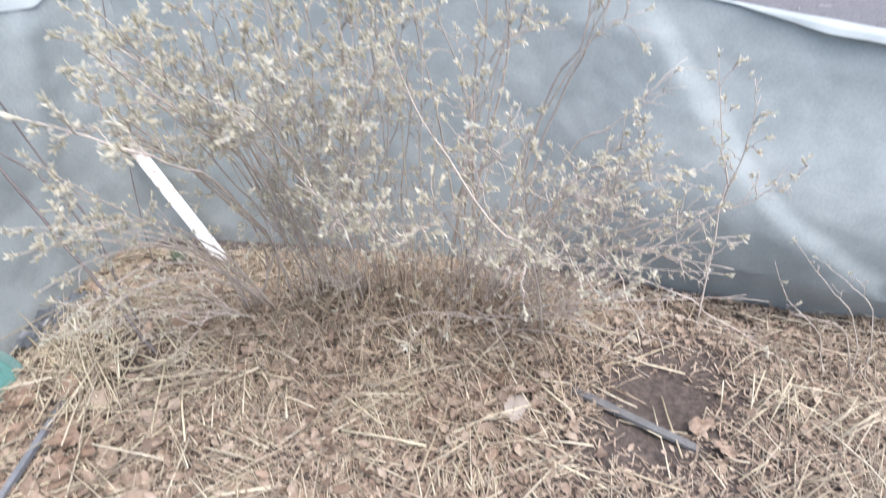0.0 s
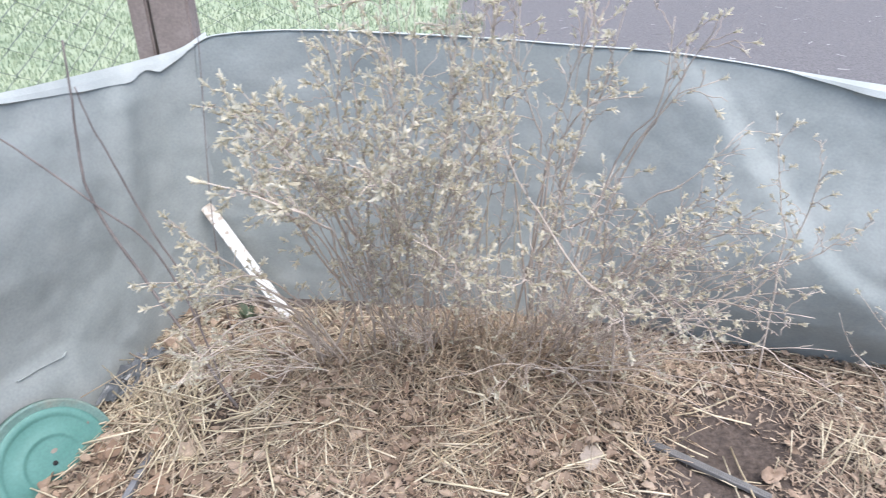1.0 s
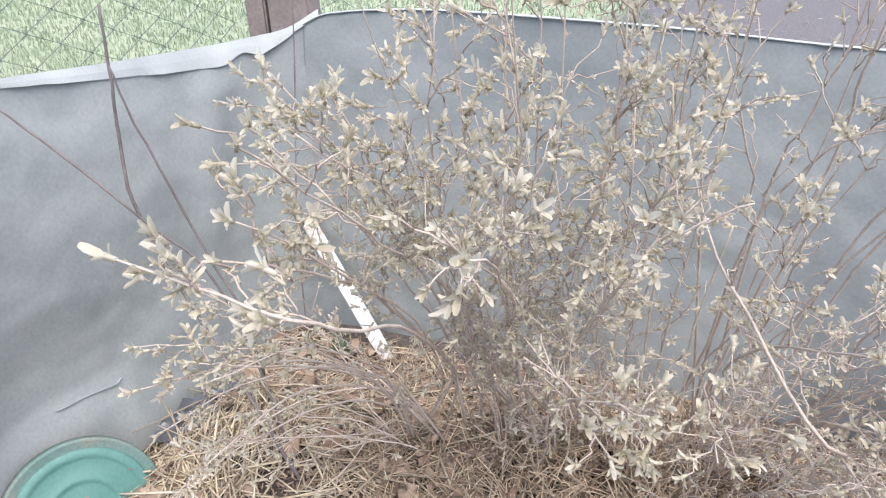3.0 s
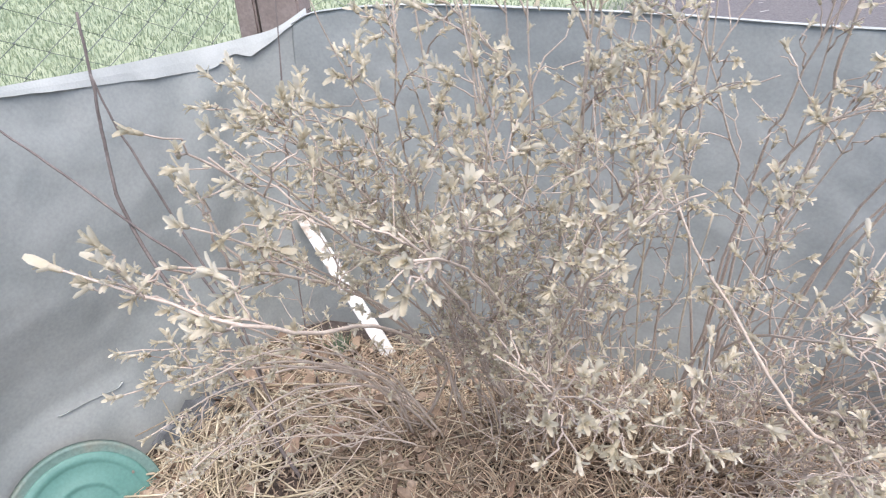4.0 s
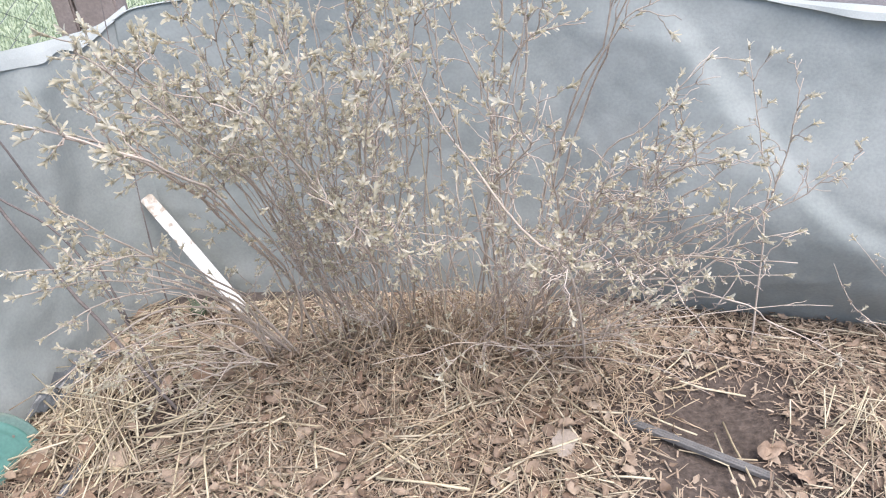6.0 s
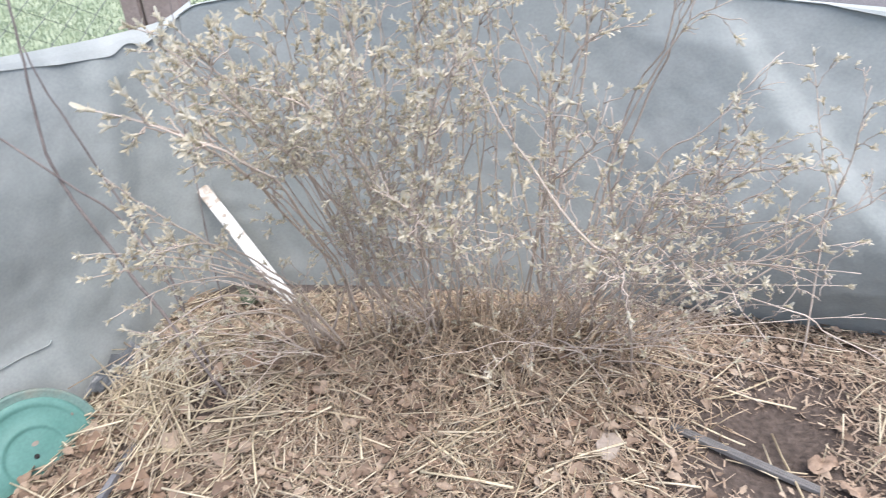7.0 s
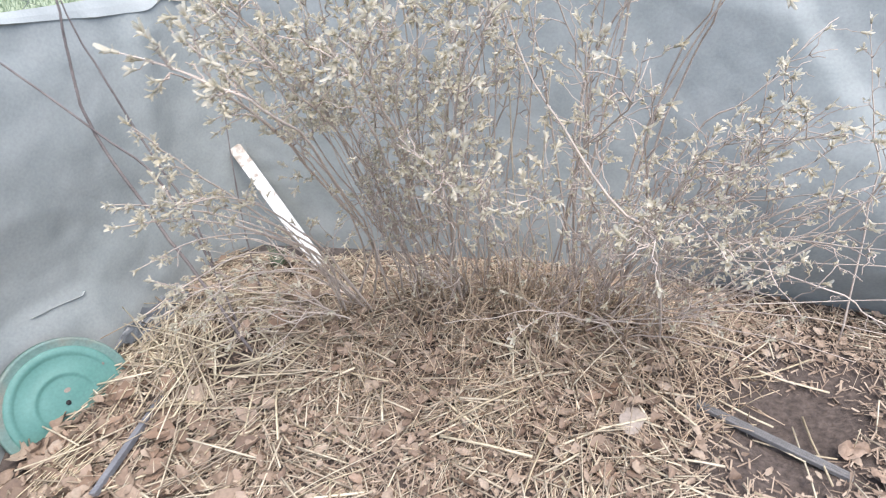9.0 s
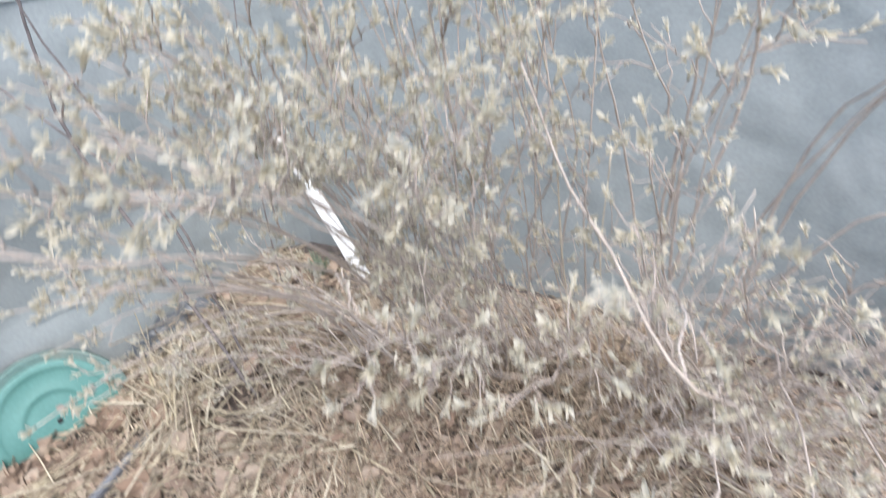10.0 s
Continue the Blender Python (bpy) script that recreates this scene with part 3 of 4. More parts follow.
# the arching left half, leaning out towards the path
guided((((-0.42, 1.36, 0.28), (-0.434, 1.12, 0.622), (-0.41, 0.86, 0.845), (-0.41, 0.72, 0.94)), ((-0.39, 1.40, 0.26), (-0.419, 1.24, 0.542), (-0.417, 1.02, 0.805), (-0.443, 0.85, 1.0)),
        ((-0.37, 1.42, 0.25), (-0.387, 1.22, 0.604), (-0.379, 1.04, 0.838), (-0.44, 0.90, 0.98)), ((-0.36, 1.42, 0.28), (-0.364, 1.25, 0.605), (-0.339, 1.08, 0.845), (-0.31, 0.98, 1.10)),
        ((-0.36, 1.42, 0.26), (-0.42, 1.25, 0.60), (-0.48, 1.10, 0.85), (-0.53, 1.03, 0.98)), ((-0.35, 1.42, 0.27), (-0.40, 1.25, 0.62), (-0.45, 1.10, 0.85), (-0.49, 0.98, 1.0)),
        ((-0.33, 1.40, 0.30), (-0.35, 1.15, 0.65), (-0.37, 0.90, 0.88), (-0.37, 0.74, 1.03))), (-0.33, 1.53, 0.10), (0.0027, 0.0040), 15, 1.0, 0.42, 0.13)
guided((((-0.324, 1.42, 0.284), (-0.327, 1.27, 0.584), (-0.30, 1.12, 0.824), (-0.315, 1.02, 1.22)), ((-0.287, 1.42, 0.286), (-0.271, 1.27, 0.586), (-0.253, 1.12, 0.834), (-0.256, 1.02, 1.25)),
        ((-0.265, 1.42, 0.287), (-0.233, 1.25, 0.658), (-0.20, 1.10, 0.887), (-0.18, 1.02, 1.25)), ((-0.228, 1.42, 0.289), (-0.184, 1.27, 0.626), (-0.132, 1.08, 0.883), (-0.123, 1.0, 1.22)),
        ((-0.20, 1.42, 0.29), (-0.168, 1.28, 0.584), (-0.094, 1.08, 0.827), (-0.05, 0.90, 0.98)), ((-0.25, 1.40, 0.30), (-0.24, 1.15, 0.62), (-0.22, 0.90, 0.85), (-0.20, 0.70, 0.985)),
        ((-0.26, 1.38, 0.30), (-0.26, 1.12, 0.60), (-0.25, 0.92, 0.82), (-0.242, 0.79, 0.95))), (-0.24, 1.53, 0.10), (0.0027, 0.0038), 14, 1.0, 0.42, 0.13)
guided((((-0.17, 1.38, 0.28), (-0.15, 1.10, 0.52), (-0.13, 0.90, 0.70), (-0.112, 0.74, 0.82)), ((-0.13, 1.38, 0.28), (-0.10, 1.12, 0.50), (-0.07, 0.92, 0.67), (-0.06, 0.80, 0.77)),
        ((-0.18, 1.38, 0.28), (-0.15, 1.12, 0.60), (-0.10, 0.92, 0.84), (-0.05, 0.79, 0.99))), (-0.16, 1.48, 0.08), (0.0024, 0.0034), 13, 0.9, 0.42, 0.12)
# tall bare canes behind them, close to the screen
guided((((0.089, 1.40, 0.614), (0.071, 1.35, 0.776), (-0.016, 1.25, 1.03)), ((0.123, 1.40, 0.684), (0.114, 1.30, 0.901), (0.135, 1.20, 1.12)),
        ((0.156, 1.35, 0.778), (0.151, 1.25, 1.0), (0.128, 1.15, 1.18)), ((0.10, 1.42, 0.60), (0.149, 1.30, 0.857), (0.23, 1.25, 0.94)),
        ((0.03, 1.42, 0.60), (-0.01, 1.32, 0.84), (-0.05, 1.22, 1.10))), (0.08, 1.62, 0.06), (0.0030, 0.0040), 4, 0.35, 0.72, 0.16)
guided((((0.27, 1.45, 0.62), (0.312, 1.28, 0.885), (0.297, 1.20, 1.09)), ((0.25, 1.47, 0.50), (0.318, 1.28, 0.88), (0.41, 1.20, 0.97)),
        ((0.28, 1.44, 0.62), (0.33, 1.28, 0.90), (0.36, 1.15, 1.10)), ((0.33, 1.42, 0.52), (0.42, 1.32, 0.70), (0.50, 1.25, 0.84))), (0.22, 1.60, 0.06), (0.0026, 0.0036), 4, 0.35, 0.7, 0.14)
# the lower right half
guided((((0.12, 1.40, 0.32), (0.102, 1.20, 0.626), (0.087, 1.0, 0.90)), ((0.255, 1.35, 0.357), (0.219, 1.20, 0.57), (0.182, 1.0, 0.85)),
        ((0.357, 1.30, 0.434), (0.366, 1.15, 0.588), (0.364, 0.95, 0.83)), ((0.312, 1.35, 0.389), (0.388, 1.20, 0.522), (0.45, 0.98, 0.66)),
        ((0.378, 1.30, 0.305), (0.471, 1.20, 0.47), (0.56, 1.08, 0.62)), ((0.24, 1.25, 0.45), (0.27, 1.0, 0.60), (0.272, 0.76, 0.67)),
        ((0.20, 1.22, 0.45), (0.19, 0.95, 0.60), (0.182, 0.75, 0.67)), ((0.34, 1.22, 0.42), (0.38, 0.98, 0.54), (0.388, 0.79, 0.57))), (0.22, 1.55, 0.08), (0.0026, 0.0036), 13, 0.85, 0.38, 0.12)
guided((((0.30, 1.25, 0.45), (0.36, 1.02, 0.70), (0.397, 0.85, 0.82)), ((0.40, 1.26, 0.38), (0.50, 1.10, 0.50), (0.592, 0.957, 0.57)),
        ((0.10, 1.25, 0.52), (0.12, 0.95, 0.78), (0.142, 0.74, 0.90)), ((0.07, 1.28, 0.45), (0.03, 1.0, 0.62), (0.005, 0.82, 0.73)),
        ((0.28, 1.22, 0.50), (0.33, 1.05, 0.66), (0.365, 0.94, 0.74)), ((0.32, 1.30, 0.50), (0.38, 1.18, 0.68), (0.426, 1.08, 0.80)),
        ((0.14, 1.22, 0.45), (0.11, 1.05, 0.62), (0.17, 1.0, 0.87)), ((0.20, 1.25, 0.42), (0.24, 1.05, 0.60), (0.27, 0.92, 0.78))), (0.20, 1.54, 0.08), (0.0024, 0.0034), 13, 0.85, 0.38, 0.12)
# forked side branches at the right edge of the crown
guided((((0.30, 1.38, 0.36), (0.40, 1.24, 0.56), (0.47, 1.12, 0.73)), ((0.32, 1.36, 0.34), (0.43, 1.22, 0.54), (0.54, 1.12, 0.69)),
        ((0.34, 1.36, 0.32), (0.46, 1.22, 0.48), (0.60, 1.12, 0.61)), ((0.36, 1.35, 0.30), (0.50, 1.22, 0.43), (0.66, 1.12, 0.54))), (0.24, 1.54, 0.06), (0.0022, 0.0030), 10, 0.9, 0.45, 0.10)
# one long cane slanting across the gap between the halves
shrub.cane(spot(0.30, 1.35, 0.03), [(0.24, 1.10, 0.47), (0.156, 1.02, 0.60), (0.06, 1.05, 0.72), (-0.01, 1.06, 0.84), (-0.05, 1.05, 0.95)], 0.0034, lift=None, twigs=6, leafy=0.5, first=0.45, reach=0.10, wig=0.02)
# thin shoots standing clear on the right
guided((((0.76, 1.50, 0.397), (0.727, 1.50, 0.587), (0.664, 1.50, 0.79)),), (0.80, 1.46, 0.02), (0.0028, 0.0030), 7, 0.5, 0.5, 0.09)
guided((((0.64, 1.32, 0.40), (0.684, 1.27, 0.619), (0.668, 1.23, 0.80)), ((0.60, 1.34, 0.40), (0.72, 1.24, 0.55), (0.80, 1.2, 0.66))), (0.34, 1.5, 0.04), (0.0028, 0.0032), 8, 0.5, 0.5, 0.10)
# tall fine shoots above the rest
for i in range(10):
    u = i / 9
    x, y = -0.36 + 0.56 * u + R.uniform(-0.03, 0.03), R.uniform(0.92, 1.15)
    shrub.cane(spot(0.5 * x - 0.02, 1.53 + 0.06 * u, 0.09), (x, y, R.uniform(1.12, 1.36)), R.uniform(0.0020, 0.0028), lift=R.uniform(-0.05, 0.05), twigs=9, leafy=0.8, first=0.6, reach=0.12, wig=0.04)
# younger growth between them
for i in range(20):
    u = i / 19
    y = R.uniform(0.84, 1.18)
    x = -0.47 + 0.46 * u + R.uniform(-0.03, 0.03)
    z = R.uniform(0.84, 1.36 - 0.34 * (1 - u) ** 2) - 0.12 * (y - 0.8)
    shrub.cane(spot(0.45 * x - 0.14, 1.50, 0.10), (x, y, z), R.uniform(0.0018, 0.0027), lift=R.uniform(-0.08, 0.05), twigs=16, leafy=1.0, first=0.38, reach=0.13, wig=0.05)
for i in range(9):
    u = i / 8
    y = R.uniform(0.80, 1.15)
    x = 0.08 + 0.42 * u + R.uniform(-0.03, 0.03)
    z = 0.80 - 0.16 * u * u - 0.25 * (y - 0.8) + R.uniform(-0.16, 0.02)
    shrub.cane(spot(0.4 * x + 0.12, 1.54, 0.09), (x, y, z), R.uniform(0.0018, 0.0027), lift=R.uniform(-0.08, 0.04), twigs=14, leafy=0.85, first=0.4, reach=0.12, wig=0.05)
# twiggy growth low down among the canes
for i in range(22):
    x = -0.36 + 0.80 * i / 21 + R.uniform(-0.03, 0.03)
    shrub.cane(spot(0.5 * x - 0.02, 1.50, 0.10), (x, R.uniform(1.08, 1.30), R.uniform(0.36, 0.72)), R.uniform(0.0018, 0.0026), lift=R.uniform(-0.05, 0.05), twigs=10, leafy=0.55, first=0.2, reach=0.13, wig=0.05)
# low branches reaching out to the left
LOW_LEFT = (
    [(-0.40, 1.36, 0.28), (-0.37, 1.12, 0.56), (-0.33, 0.90, 0.76), (-0.312, 0.76, 0.86), (-0.318, 0.70, 0.91), (-0.345, 0.664, 0.942), (-0.38, 0.648, 0.967), (-0.433, 0.640, 0.986)],
    [(-0.42, 1.36, 0.28), (-0.42, 1.15, 0.58), (-0.44, 0.98, 0.77), (-0.474, 0.86, 0.882)],
    [(-0.40, 1.36, 0.28), (-0.40, 1.12, 0.60), (-0.395, 0.90, 0.82), (-0.406, 0.741, 0.967)],
    [(-0.52, 1.33, 0.26), (-0.56, 1.16, 0.44), (-0.62, 1.06, 0.54), (-0.68, 0.98, 0.60), (-0.727, 0.916, 0.636)],
    [(-0.53, 1.32, 0.25), (-0.57, 1.15, 0.44), (-0.61, 1.0, 0.56), (-0.64, 0.91, 0.61), (-0.67, 0.838, 0.638)],
    [(-0.53, 1.34, 0.24), (-0.57, 1.20, 0.40), (-0.61, 1.08, 0.48), (-0.65, 0.976, 0.52), (-0.677, 0.864, 0.535)])
LOW_LEFT += (
    [(-0.54, 1.34, 0.22), (-0.58, 1.20, 0.36), (-0.61, 1.07, 0.43), (-0.615, 0.94, 0.47), (-0.615, 0.85, 0.495), (-0.618, 0.762, 0.515)],
    [(-0.52, 1.30, 0.26), (-0.55, 1.10, 0.52), (-0.58, 1.0, 0.64), (-0.607, 0.94, 0.73), (-0.625, 0.891, 0.798)],
    [(-0.50, 1.33, 0.26), (-0.52, 1.15, 0.48), (-0.53, 0.98, 0.62), (-0.545, 0.827, 0.69)],
    [(-0.55, 1.33, 0.20), (-0.60, 1.15, 0.34), (-0.63, 0.97, 0.42), (-0.655, 0.856, 0.44)],
    [(-0.50, 1.30, 0.28), (-0.53, 1.10, 0.50), (-0.56, 0.95, 0.62), (-0.597, 0.872, 0.672)],
    [(-0.55, 1.42, 0.15), (-0.64, 1.30, 0.24), (-0.72, 1.17, 0.27), (-0.79, 1.09, 0.23)])
for line in LOW_LEFT:
    shrub.cane(spot(-0.47, 1.46, 0.07), line, 0.0030, lift=None, twigs=5, leafy=0.62, first=0.62, reach=0.065, wig=0.02)
# bare arching shoots over the foot of the lath
for i in range(9):
    tip = (R.uniform(-0.60, -0.92), R.uniform(1.1, 1.5), R.uniform(0.06, 0.34))
    shrub.cane(spot(-0.50, 1.46, 0.08), tip, 0.0024, lift=R.uniform(0.05, 0.16), twigs=3, leafy=0.22, first=0.35, reach=0.14, wig=0.04)
for i in range(5):
    tip = (R.uniform(-0.52, -0.82), R.uniform(1.0, 1.32), R.uniform(0.22, 0.50))
    shrub.cane(spot(-0.46, 1.43, 0.10), tip, 0.0020, lift=R.uniform(0.04, 0.12), twigs=4, leafy=0.4, first=0.4, reach=0.13, wig=0.03)
# low and trailing shoots in front and to the right
for x, y, z in ((0.72, 1.12, 0.28), (0.64, 1.08, 0.24), (0.82, 1.2, 0.30), (0.50, 0.98, 0.26), (0.2, 0.95, 0.32), (-0.16, 1.0, 0.34), (-0.02, 0.95, 0.36), (0.38, 1.0, 0.36)):
    shrub.cane(spot(0.16, 1.38, 0.12), (x, y, z), 0.0022, lift=0.12, twigs=4, leafy=0.5, first=0.4, reach=0.11, wig=0.02)
shrub.cane(spot(0.26, 1.40, 0.04), [(0.40, 1.24, 0.34), (0.563, 1.10, 0.395), (0.637, 1.08, 0.355), (0.727, 1.05, 0.315), (0.80, 1.04, 0.27)], 0.0022, lift=None, twigs=4, leafy=0.5, first=0.6, reach=0.06, wig=0.02)
shrub.cane(spot(0.10, 1.38, 0.04), [(0.141, 1.30, 0.31), (0.426, 1.20, 0.39), (0.653, 1.10, 0.455)], 0.0024, lift=None, twigs=6, leafy=0.5, first=0.4, reach=0.10, wig=0.02)

# long thin shoots trailing over the foot of the back screen
TRAILING = ([(1.033, 1.30, 0.123), (0.923, 1.30, 0.232), (0.856, 1.30, 0.347)], [(1.115, 1.30, 0.165), (0.996, 1.30, 0.29), (0.886, 1.30, 0.409)],
            [(1.12, 1.31, 0.10), (1.069, 1.30, 0.155), (0.979, 1.30, 0.176), (0.93, 1.29, 0.20)], [(1.153, 1.30, 0.186), (1.061, 1.30, 0.284), (0.955, 1.30, 0.362)])
for line in TRAILING:
    x, y, _ = line[0]
    shrub.cane((x + 0.09, y + 0.02, gz(x + 0.09, y) - 0.02), line, 0.0019, lift=None, twigs=3, leafy=0.25, first=0.5, reach=0.05, wig=0.02)

bush = thing("shrub", (0, 1.4, gz(0, 1.4)), "shrub of many thin brown canes with bursting pale leaf buds", "shrub")
canes = [keep_place(part("cane", c.mesh("cane", M_BARK), bush)) for c in shrub.canes]
shrub.twigs.sort(key=lambda q: q[0].y - 0.4 * q[0].z)
for p, fine, which in shrub.twigs[:300]:
    part("twig", fine.mesh("twig", M_TWIG), canes[which])
rest = Soup()
for p, fine, which in shrub.twigs[300:]:
    rest.add(fine.v, fine.f)
tagged(keep_place(part("twig_rest", rest.mesh("twig_rest", M_TWIG), bush)), kind="stuff")
cluster_meshes = [c.mesh("leaf_bud", M_LEAF) for c in CLUSTERS]


def aim(p, d, size, spin):
    q = d.to_track_quat("Z", "Y").to_matrix().to_4x4()
    return Matrix.Translation(p) @ q @ Matrix.Rotation(spin, 4, "Z") @ Matrix.Scale(size, 4)


order = sorted(range(len(shrub.nodes)), key=lambda i: shrub.nodes[i][0].y - 0.4 * shrub.nodes[i][0].z)
rest = Soup()
made = 0
for i in order:
    p, d, size, which = shrub.nodes[i]
    if R.random() < 0.72 + (0.1 if p.x > 0.05 else 0.0) - 0.60 * max(0.0, p.z - 0.3) and p.x > -0.395 or in_gap(p):
        continue
    size *= 1.02 if p.z > 0.55 else 0.88
    m = aim(p, d, size, R.random() * 6.283)
    pick = R.randrange(len(CLUSTERS))
    if made < 300:
        made += 1
        ob = part("leaf_bud", cluster_meshes[pick], canes[which])
        ob.matrix_basis = m
    else:
        c = CLUSTERS[pick]
        rest.add([m @ Vector(v) for v in c.v], c.f)
tagged(keep_place(part("bud_rest", rest.mesh("bud_rest", M_LEAF_ISLAND), bush)), kind="stuff")


def on_leaf(x, y):
    """Where the broad dry leaf lies."""
    return math.hypot(x - 0.243, y - 1.085) < 0.055


def dead_shoots():
    """Brittle dry shoots and straw caught among the feet of the canes."""
    s = Soup()
    for _ in range(2500):
        a, q = R.random() * 6.283, R.random() ** 0.6
        x, y = -0.02 + 0.60 * q * math.cos(a), 1.36 + 0.42 * q * math.sin(a)
        if on_leaf(x, y):
            continue
        h = R.uniform(-0.02, 0.05) if R.random() < 0.74 else R.uniform(0.05, 0.19) * (1.1 - 0.75 * q)
        t = R.random() * 6.283
        k = R.uniform(0.02, 0.08)
        p0 = Vector((x, y, gz(x, y) + 0.004 + R.random() ** 2 * 0.10 * (1 - q)))
        p1 = p0 + Vector((0.5 * k * math.cos(t), 0.5 * k * math.sin(t), 0.6 * h))
        p2 = p0 + Vector((k * math.cos(t), k * math.sin(t), h))
        s.tube([p0, p1, p2], [R.uniform(0.0008, 0.0020), 0.0012, 0.0008], 4)
    tagged(keep_place(part("dead_growth", s.mesh("dead_growth", M_DRY), bush, "dry brown dead shoots at the foot of the shrub")), kind="stuff")


dead_shoots()


# ---- bare sapling and dry stalks by the left screen ----
def bare_twigs():
    root = thing("sapling", (-0.72, 1.26, gz(-0.72, 1.26)), "thin dark bare sapling standing before the cloth screen", "sapling")
    for line, r in ((((-0.70, 1.24, -0.06), (-0.79, 1.25, 0.15), (-0.874, 1.25, 0.353), (-0.952, 1.25, 0.55), (-0.984, 1.25, 0.67), (-0.975, 1.25, 0.80), (-0.962, 1.25, 0.89), (-0.945, 1.25, 1.02)), 0.0046),
                    (((-0.77, 1.31, -0.06), (-0.80, 1.30, 0.16), (-0.833, 1.30, 0.326), (-0.895, 1.30, 0.497), (-0.969, 1.25, 0.628), (-1.06, 1.20, 0.77), (-1.12, 1.17, 0.85), (-1.17, 1.15, 0.90)), 0.0034),
                    (((-0.815, 1.305, 0.24), (-0.83, 1.30, 0.40), (-0.878, 1.28, 0.572), (-0.906, 1.25, 0.748), (-0.922, 1.23, 0.85), (-0.93, 1.22, 0.93)), 0.0030)):
        pts = [Vector(q) + 0.004 * Vector((wob(i * 0.45, r * 900), wob(i * 0.45, r * 900, 5.0), 0)) for i, q in enumerate(smooth_line(line, 5))]
        s = Soup()
        s.tube(pts, [r * (1 - 0.5 * i / len(pts)) for i in range(len(pts))], 6)
        keep_place(part("stem", s.mesh("stem", M_DARKBARK), root))


bare_twigs()


def dry_stalk(pts, r, label, mat=M_PALE):
    base = pts[0]
    s = Soup()
    line = smooth_line(pts, 7)
    rr = random.Random(int(abs(base[0]) * 1000))
    s.tube(line, [r * (1 - 0.5 * i / len(line)) * (1.5 if i % 6 == 3 else 1.0) for i in range(len(line))], 6)
    for i in range(5, len(line) - 2, 6):
        p, d = Vector(line[i]), Vector((rr.uniform(-1, 1), rr.uniform(-1, 1), 0.9)).normalized()
        s.tube([p, p + d * 0.012, p + d * 0.02 + Vector((0, 0, 0.005))], [0.0012, 0.0008, 0.0004], 4)
    ob = new("dry_stalk", s.mesh("dry_stalk", mat))
    tagged(ob, label, "dry stalk", "dry stalks")


dry_stalk([(-0.84, 1.57, -0.10), (-0.851, 1.57, 0.10), (-0.849, 1.575, 0.30), (-0.838, 1.59, 0.55), (-0.815, 1.62, 0.86), (-0.79, 1.63, 1.18)], 0.0022, "tall thin dark weed stalk beside the screen", M_DARKBARK)
dry_stalk([(-0.03, 1.42, 0.0), (-0.035, 1.36, 0.30), (-0.045, 1.28, 0.55), (-0.05, 1.2, 0.83), (-0.07, 1.15, 0.98)], 0.0022, "pale dry stalk standing among the canes")
dry_stalk([(0.05, 1.45, 0.0), (0.045, 1.36, 0.28), (0.02, 1.25, 0.55), (0.03, 1.16, 0.80)], 0.0018, "pale dry stalk standing among the canes")


def weed():
    """A small rosette of fresh green blades in the corner of the screens."""
    s = Soup()
    at = Vector((-0.86, 1.755, gz(-0.86, 1.755)))
    for i in range(34):
        a, ln = i * 2.4, R.uniform(0.04, 0.10)
        out = Vector((math.cos(a), math.sin(a), 0))
        side = Vector((-out.y, out.x, 0)) * R.uniform(0.002, 0.004)
        k = R.uniform(0.35, 0.9)
        rows = [at + out * (0.004 + ln * k * t) + Vector((0, 0, ln * (1.1 - 0.5 * k * t) * t)) for t in (0.0, 0.4, 0.75, 1.0)]
        s.add([q for p, w in zip(rows, (0.8, 1.0, 0.7, 0.1)) for q in (p - side * w, p + side * w)], [(0, 1, 3, 2), (2, 3, 5, 4), (4, 5, 7, 6)])
    ob = new("weed", s.mesh("weed", M_WEED))
    tagged(ob, "small tuft of fresh green weed by the cloth", "weed")


weed()

# ---- stake, board, strip, lid ----
def box_between(name, a, b, width, thick, facing, mat, label, category, round_end=0.0, wear=0.0, section=((-0.5, -0.5), (0.5, -0.5), (0.5, 0.38), (0.42, 0.5), (-0.42, 0.5), (-0.5, 0.38))):
    a, b = Vector(a), Vector(b)
    d = (b - a)
    ln = d.length
    d.normalize()
    nrm = Vector(facing)
    nrm = (nrm - d * nrm.dot(d)).normalized()
    side = d.cross(nrm)
    k = 14
    vs = []
    for i in range(k + 1):
        t = i / k
        w = width * (1 + wear * wob(t * 9, 1.0)) * (1 - round_end * max(0.0, t - 0.97) / 0.03)
        p = a + d * (ln * t)
        for sx, sz in section:
            vs.append(p + side * (sx * w) + nrm * (sz * thick))
    fs, m = [], len(section)
    for i in range(k):
        for j in range(m):
            j2 = (j + 1) % m
            fs.append((i * m + j, (i + 1) * m + j, (i + 1) * m + j2, i * m + j2))
    fs += [tuple(range(m)), tuple(k * m + j for j in range(m - 1, -1, -1))]
    ob = new(name, mesh_of(name, vs, fs, mat, False))
    return tagged(ob, label, category)


stake = box_between("stake", (-0.700, 1.775, -0.110), (-0.955, 1.872, 0.258), 0.041, 0.012, (0.3, -1, 0.35), M_WHITE, "white painted lath with worn bare end leaning on the screen", "stake", 0.0, 0.06)
bare = box_between("bare_end", (-0.955, 1.872, 0.258), (-0.994, 1.887, 0.313), 0.041, 0.011, (0.3, -1, 0.35), M_BARE, "bare brown end where the paint has peeled", "", 0.35, 0.03)
bare.parent = stake
